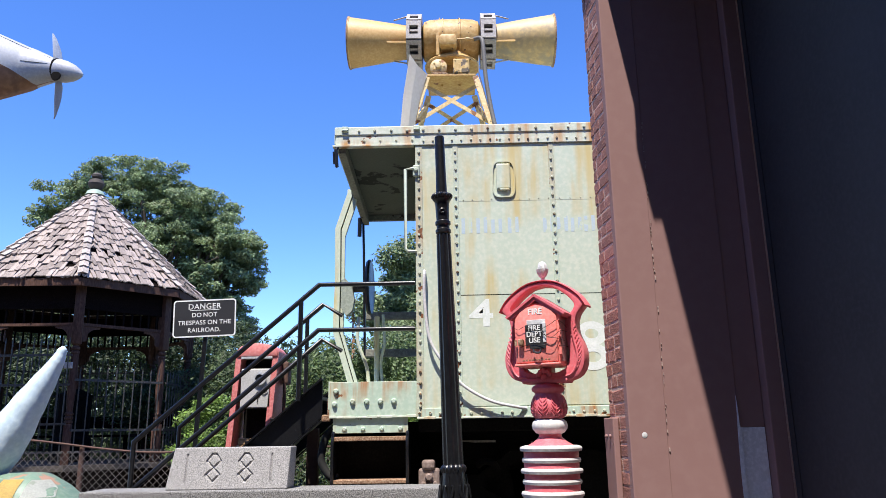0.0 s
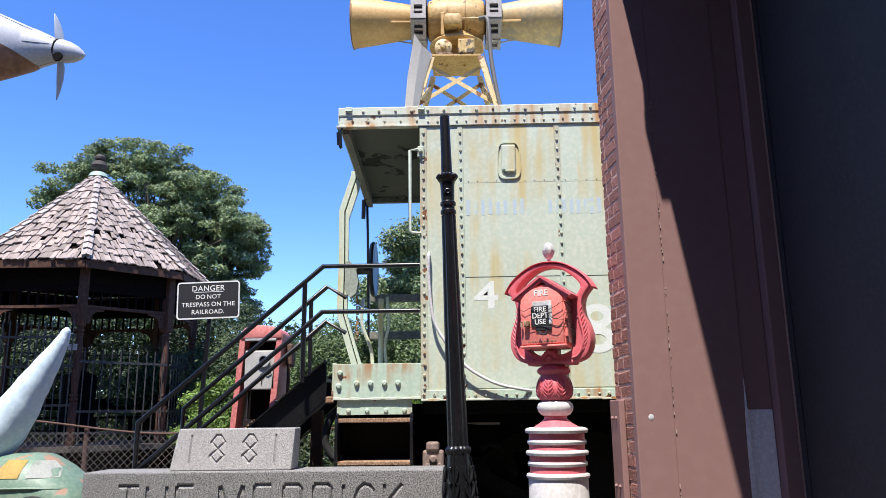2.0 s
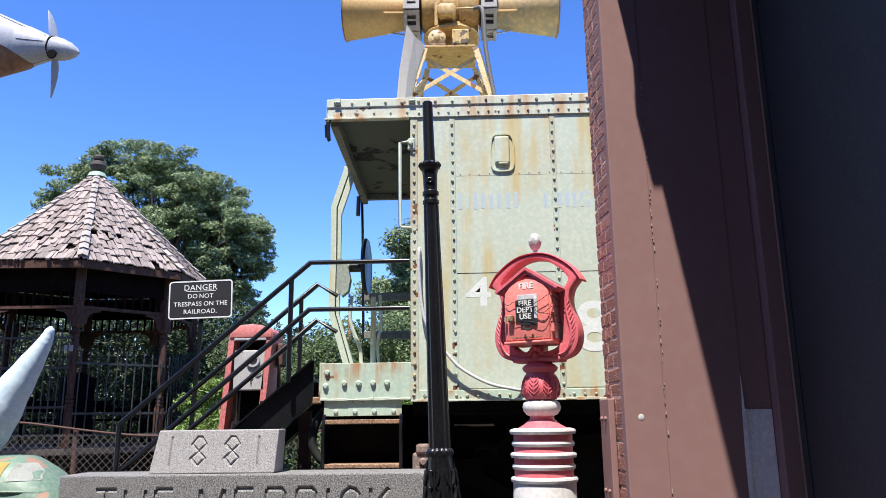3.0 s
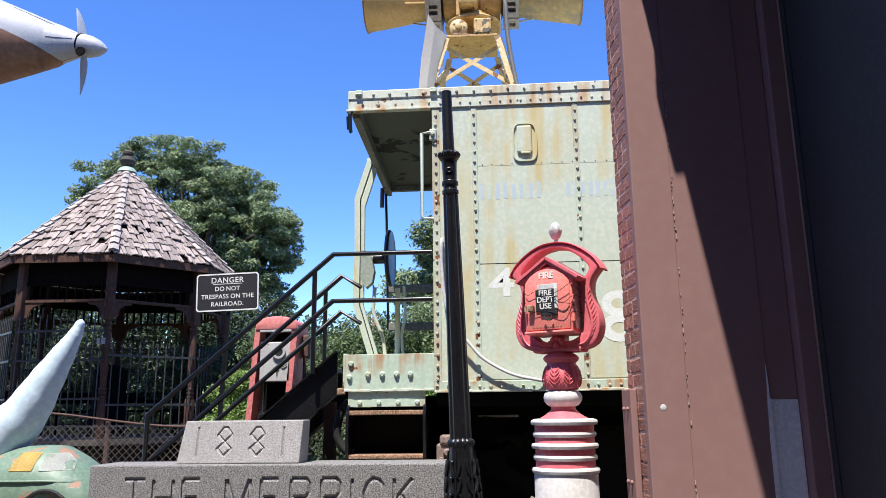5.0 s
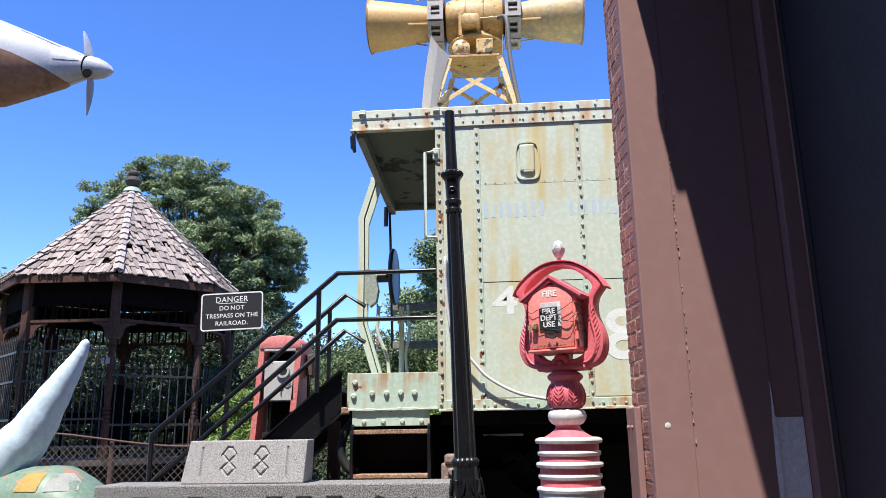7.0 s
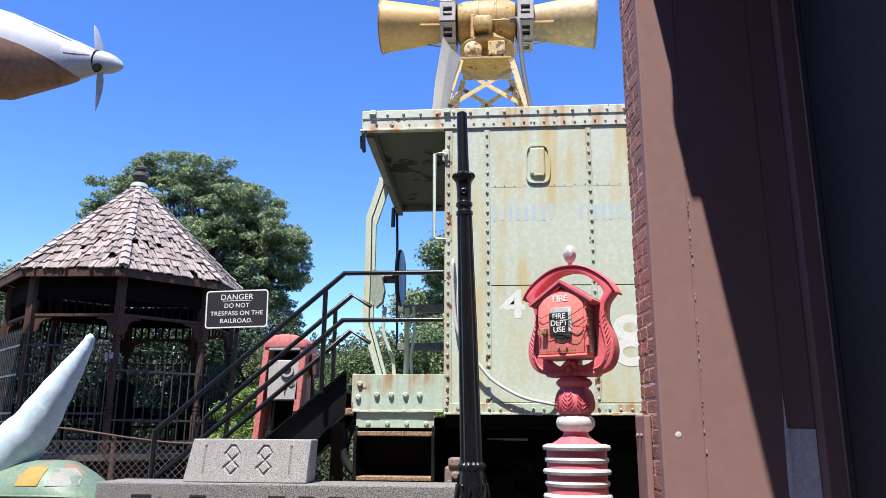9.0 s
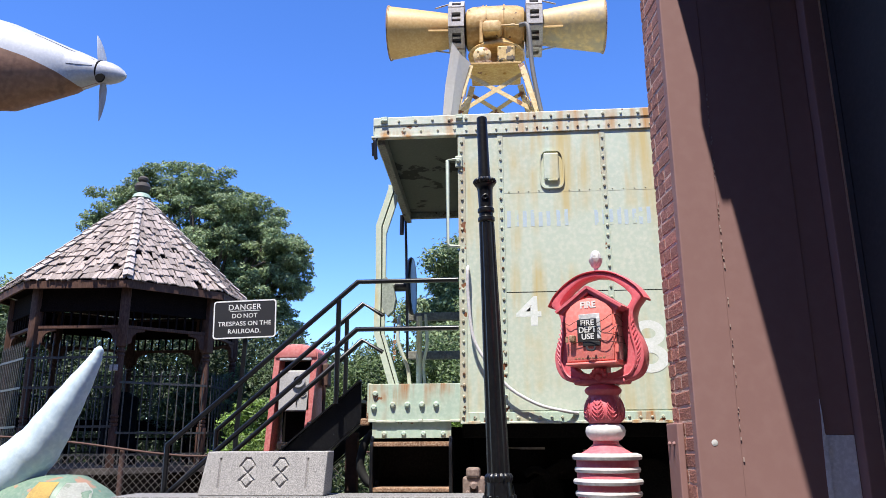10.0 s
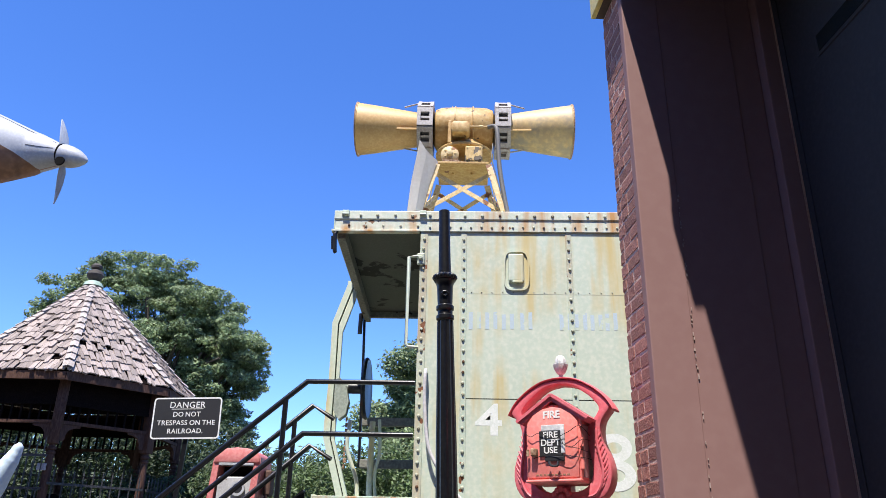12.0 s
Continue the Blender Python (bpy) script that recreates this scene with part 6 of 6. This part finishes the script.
for i in range(len(pts)):
    k, f = divmod(i, 4)
    r = key[k] if f == 0 else key[k] + (key[k + 1] - key[k]) * f / 4
    rad.append(r * (1 + 0.025 * math.sin(1.9 * i)))
tube(bm, pts, rad, 24)
box(bm, (-5.6, 7.05, 0.0), (-4.95, 7.6, 0.62), 0.15)
solid("blue_tusk_sculpture", bm, M["pale_blue"], "large pale blue painted curved tusk-shaped sculpture", "sculpture", True)

# ---- small green car ----
car = thing("toy_car", "small worn green fairground car with painted windows", "toy car", (-4.1, 7.15, 0))
bm = B()
CAR = ((-5.15, 0.03, 0.05, 0.55), (-5.05, 0.25, 0.28, 0.45), (-4.75, 0.55, 0.36, 0.3), (-4.4, 0.74, 0.40, 0.3), (-4.1, 0.80, 0.42, 0.3), (-3.85, 0.79, 0.42, 0.3), (-3.64, 0.68, 0.40, 0.3), (-3.48, 0.54, 0.37, 0.32), (-3.36, 0.34, 0.31, 0.4), (-3.30, 0.05, 0.1, 0.5))
rings = []
for x, h, w, z0 in CAR:
    ring = []
    for i in range(20):
        a = 2 * math.pi * i / 20
        z = math.sin(a)
        ring.append(bm.verts.new((x, 7.3 + w * math.copysign(abs(math.cos(a)) ** 0.6, math.cos(a)) * (1 if z < 0.2 else 1 - 0.32 * (z - 0.2)), z0 + h / 2 + h / 2 * math.copysign(abs(z) ** 0.75, z))))
    rings.append(ring)
for A, C in zip(rings, rings[1:]):
    for i in range(20):
        bm.faces.new((A[i], A[(i + 1) % 20], C[(i + 1) % 20], C[i]))
bm.faces.new(rings[0])
bm.faces.new(rings[-1][::-1])
bmesh.ops.recalc_face_normals(bm, faces=bm.faces)
part("body", bm, M["car_green"], car, "", True)
def car_side(x, z):
    """Where the car's flank stands at x and height z."""
    h, w, z0 = (float(np.interp(x, [r[0] for r in CAR], [r[k] for r in CAR])) for k in (1, 2, 3))
    u = min(0.97, max(0.0, (z - z0 - h / 2) / (h / 2)) ** (1 / 0.75))
    return 7.3 - w * (1 - u * u) ** 0.3 * (1 - 0.32 * max(0.0, u - 0.2))
for xs, top, mat in (((-4.10, -3.89), ((-4.06, 1.02), (-4.03, 1.04), (-3.88, 1.045)), "car_yellow"), ((-3.83, -3.58), ((-3.82, 1.045), (-3.72, 1.035), (-3.69, 0.96)), "car_white")):
    bm = B()
    rows_w = []
    for k in range(7):
        f = k / 6
        z = 0.885 + f * (0.155 if mat == "car_yellow" else 0.145)
        xl = xs[0] + (top[0][0] - xs[0]) * f ** 1.5
        xr = xs[1] + (top[2][0] - xs[1]) * f ** 1.5
        rows_w.append([bm.verts.new((x, car_side(x, z) - 0.006, z)) for x in (xl, xl * 0.67 + xr * 0.33, xl * 0.33 + xr * 0.67, xr)])
    for A, C in zip(rows_w, rows_w[1:]):
        for k in range(3):
            bm.faces.new((A[k], A[k + 1], C[k + 1], C[k]))
    bmesh.ops.solidify(bm, geom=bm.faces[:], thickness=-0.02)
    bmesh.ops.recalc_face_normals(bm, faces=bm.faces)
    part("window", bm, M[mat], car, "painted-over worn car window", True)
bm = B()
tube(bm, spline([(x, car_side(x, 0.80) - 0.002, 0.80 - 0.10 * max(0.0, x + 3.7)) for x in (-4.9, -4.6, -4.3, -4.0, -3.75, -3.55, -3.45)], 4), 0.012, 6)
part("waist_moulding", bm, M["car_green"], car, smooth=True)
for x in (-3.72, -4.6):
    bm = B()
    lathe(bm, [(0.11, -0.02), (0.19, -0.03), (0.2, 0.0), (0.2, 0.08), (0.11, 0.08)], (x, 6.93, 0.42), 24, "y")
    wheel = part("wheel", bm, M["rubber"], car, smooth=True)
    bm = B()
    ring = [(x + 0.25 * math.cos(math.pi * i / 14), 0.45 + 0.27 * math.sin(math.pi * i / 14)) for i in range(15)]
    tube(bm, [(a, 6.885, b2) for a, b2 in ring], 0.02, 6)
    part("arch_trim", bm, M["rubber"], car)

# ---- trees and hedges ----
def crown_mesh(name, clumps, n, size, mat, seed):
    """Many small folded leaves gathered on clumps (centre, radii)."""
    rng = np.random.default_rng(seed)
    vol = np.array([c[1][0] * c[1][1] * c[1][2] for c in clumps]) ** 0.67
    which = rng.choice(len(clumps), n, p=vol / vol.sum())
    cen = np.array([c[0] for c in clumps])[which]
    rad = np.array([c[1] for c in clumps])[which]
    d = rng.normal(size=(n, 3))
    d /= np.linalg.norm(d, axis=1)[:, None]
    r = rng.uniform(0.35, 1.0, n) ** 0.45 * (1 + 0.12 * rng.normal(size=n))
    pos = cen + rad * d * r[:, None]
    nrm = d * 0.45 + rng.normal(size=(n, 3)) * 0.6 + np.array([0.0, -0.2, 0.6])
    nrm /= np.linalg.norm(nrm, axis=1)[:, None]
    t = rng.normal(size=(n, 3))
    t -= nrm * (t * nrm).sum(1)[:, None]
    t /= np.linalg.norm(t, axis=1)[:, None]
    b = np.cross(nrm, t)
    s = size * rng.uniform(0.6, 1.35, n)[:, None]
    P = np.stack([pos - t * s, pos + b * s * 0.42 - nrm * s * 0.12, pos + t * s, pos - b * s * 0.42 - nrm * s * 0.12], 1).reshape(-1, 3)
    F = (np.arange(n)[:, None] * 4 + np.arange(4)[None]).tolist()
    me = bpy.data.meshes.new(name)
    me.from_pydata(P.tolist(), [], F)
    me.materials.append(mat)
    return me


def tree(label, base, top, clumps, n, size, mat, seed, r0=0.22):
    ob = thing("tree", label, "tree", base)
    bm = B()
    base, top = Vector(base), Vector(top)
    rng = random.Random(seed)
    m1 = base.lerp(top, 0.5) + Vector((rng.uniform(-0.3, 0.3), 0, 0))
    tube(bm, spline([base, m1, top], 5), [r0 * (1 - 0.07 * i) for i in range(11)], 10)
    for c, rr in clumps[::4]:
        c = base.lerp(top, 0.6).lerp(Vector(c), 0.82)
        s = base.lerp(top, rng.uniform(0.35, 0.8))
        tube(bm, spline([s, s.lerp(c, 0.5) + Vector((0, 0, 0.15)), c, c + (c - s) * 0.03], 3), [0.07, 0.06, 0.055, 0.05, 0.04, 0.035, 0.03, 0.022, 0.015, 0.01], 6)
    part("trunk", bm, M["bark"], ob, "rough brown trunk and limbs", True)
    cr = new("crown", crown_mesh("crown", clumps, n, size, mat, seed))
    cr.parent = ob
    cr.location = -base
    tagged(cr, "dense green foliage", kind="stuff")
    return ob


def clump_cloud(seed, centre, spread, k, rmin, rmax):
    rng = random.Random(seed)
    out = []
    while len(out) < k:
        p = Vector((rng.uniform(-1, 1), rng.uniform(-1, 1), rng.uniform(-1, 1)))
        if p.length > 1 or p.length < 0.25:
            continue
        q = Vector(centre) + Vector((p.x * spread[0], p.y * spread[1], p.z * spread[2]))
        r = rng.uniform(rmin, rmax)
        out.append((tuple(q), (r * 1.25, r * 1.25, r * 0.75)))
    return out


def blobs(seed, rows):
    """Clumps gathered round a few large boughs (x, z, radius) of a broad crown at y = 24."""
    rng = random.Random(seed)
    out = []
    for x, z, r in rows:
        for k in range(max(12, round(r * r * 36))):
            p = Vector((rng.gauss(0, 1), rng.gauss(0, 1), rng.gauss(0, 1))).normalized() * r * rng.uniform(0.3, 1.12)
            q = rng.uniform(0.13, 0.34)
            out.append(((x + p.x + 0.07, 24 + p.y * 1.5, z + p.z + 0.12), (q * 1.45, q * 1.45, q * 0.62)))
    return out


BROAD = blobs(4, ((-11.0, 9.75, 1.0), (-12.1, 9.7, 0.75), (-13.0, 9.1, 0.75), (-10.1, 9.5, 0.95), (-9.2, 8.6, 1.1), (-8.2, 8.3, 0.95), (-7.5, 7.5, 0.9), (-7.0, 6.9, 0.65), (-8.4, 6.9, 1.2),
                  (-10.0, 7.5, 1.5), (-11.4, 7.9, 1.3), (-12.5, 7.8, 1.1), (-13.6, 8.5, 0.5), (-8.8, 5.5, 1.1), (-7.6, 5.9, 0.75), (-9.5, 5.5, 1.1), (-10.5, 5.9, 1.1), (-7.2, 5.3, 0.45), (-6.75, 7.35, 0.5), (-6.7, 6.2, 0.45), (-7.0, 4.6, 0.5)))
tree("broad leafy green tree behind the gazebo", (-9.6, 24, 0), (-9.7, 24, 7.5), BROAD, 165000, 0.060, M["leaf"], 11)
tree("tall green tree behind the caboose platform", (-0.9, 21, 0), (-0.9, 21, 5.0), clump_cloud(5, (-0.95, 21, 4.5), (1.75, 1.6, 2.6), 44, 0.4, 0.7), 60000, 0.07, M["leaf"], 12, 0.16)
tree("green tree beside the gazebo", (-13.2, 20, 0), (-13.2, 20, 3.6), clump_cloud(8, (-13.0, 20, 3.6), (2.6, 1.6, 2.4), 34, 0.5, 0.8), 40000, 0.08, M["leaf"], 14, 0.16)


def hedge(label, seed, centre, spread, k, rmin, rmax, n, size, mat, name="shrub"):
    ob = new(name, crown_mesh(name, clump_cloud(seed, centre, spread, k, rmin, rmax), n, size, mat, seed))
    return tagged(ob, label, "shrub", kind="stuff")


hedge("dark green thicket behind the gazebo", 31, (-9.5, 18.3, 2.1), (5.8, 1.0, 2.5), 110, 0.5, 0.85, 95000, 0.06, M["leaf_dark"])
hedge("green shrubs behind the stairs", 32, (-4.0, 15.6, 1.65), (2.9, 1.2, 1.45), 84, 0.38, 0.62, 95000, 0.042, M["leaf_mid"])
hedge("bright green bush beside the fuel pump", 33, (-3.55, 11.2, 1.5), (0.42, 0.5, 0.55), 11, 0.18, 0.3, 6000, 0.034, M["leaf_light"])
hedge("green bushes behind the caboose platform", 34, (-1.3, 14.0, 1.8), (1.7, 1.0, 1.55), 64, 0.3, 0.55, 80000, 0.042, M["leaf_bush"])
hedge("bright green shrub tops behind the platform", 35, (-1.0, 12.2, 1.6), (0.9, 0.5, 0.5), 16, 0.22, 0.36, 12000, 0.032, M["leaf_light"])
hedge("low weeds under the stairs", 36, (-1.4, 8.6, 0.75), (0.9, 0.35, 0.5), 12, 0.2, 0.35, 2200, 0.035, M["leaf_mid"])
hedge("distant line of dark green woods", 37, (-8, 48, 2.5), (34, 5, 4.5), 260, 0.9, 1.7, 60000, 0.22, M["leaf_dark"], "woods")

# ---- bricks of the side wall ----
def brick_mesh(length, seed):
    rng = random.Random(seed)
    bm = B()
    box(bm, (0.0, 0.0, 0.0), (0.04, length, 0.064), 0.006)
    for v in bm.verts:
        v.co += Vector((rng.uniform(-0.001, 0.001), rng.uniform(-0.004, 0.004), rng.uniform(-0.004, 0.004)))
    return mesh_of("brick", bm, M["brick"])
BRICKS = {ln: [brick_mesh(ln, 10 * k + i) for i in range(5)] for k, ln in enumerate((0.20, 0.095, 0.06))}
rng = random.Random(77)
COURSE = ((0.095, 0.20, 0.06), (0.20, 0.095, 0.06), (0.06, 0.20, 0.095))
for row in range(61):
    y = 0.062
    for ln in COURSE[row % 3 if row % 6 else 1]:
        ob = new("brick", rng.choice(BRICKS[ln]))
        ob.parent = wall_brick
        ob.matrix_basis = BM @ Matrix.Translation((0.0378 + rng.uniform(-0.0018, 0.0018), y, 0.004 + row * 0.0735 + rng.uniform(-0.003, 0.003))) @ Matrix.Rotation(rng.uniform(-0.02, 0.02), 4, "X")
        y += ln + 0.0095
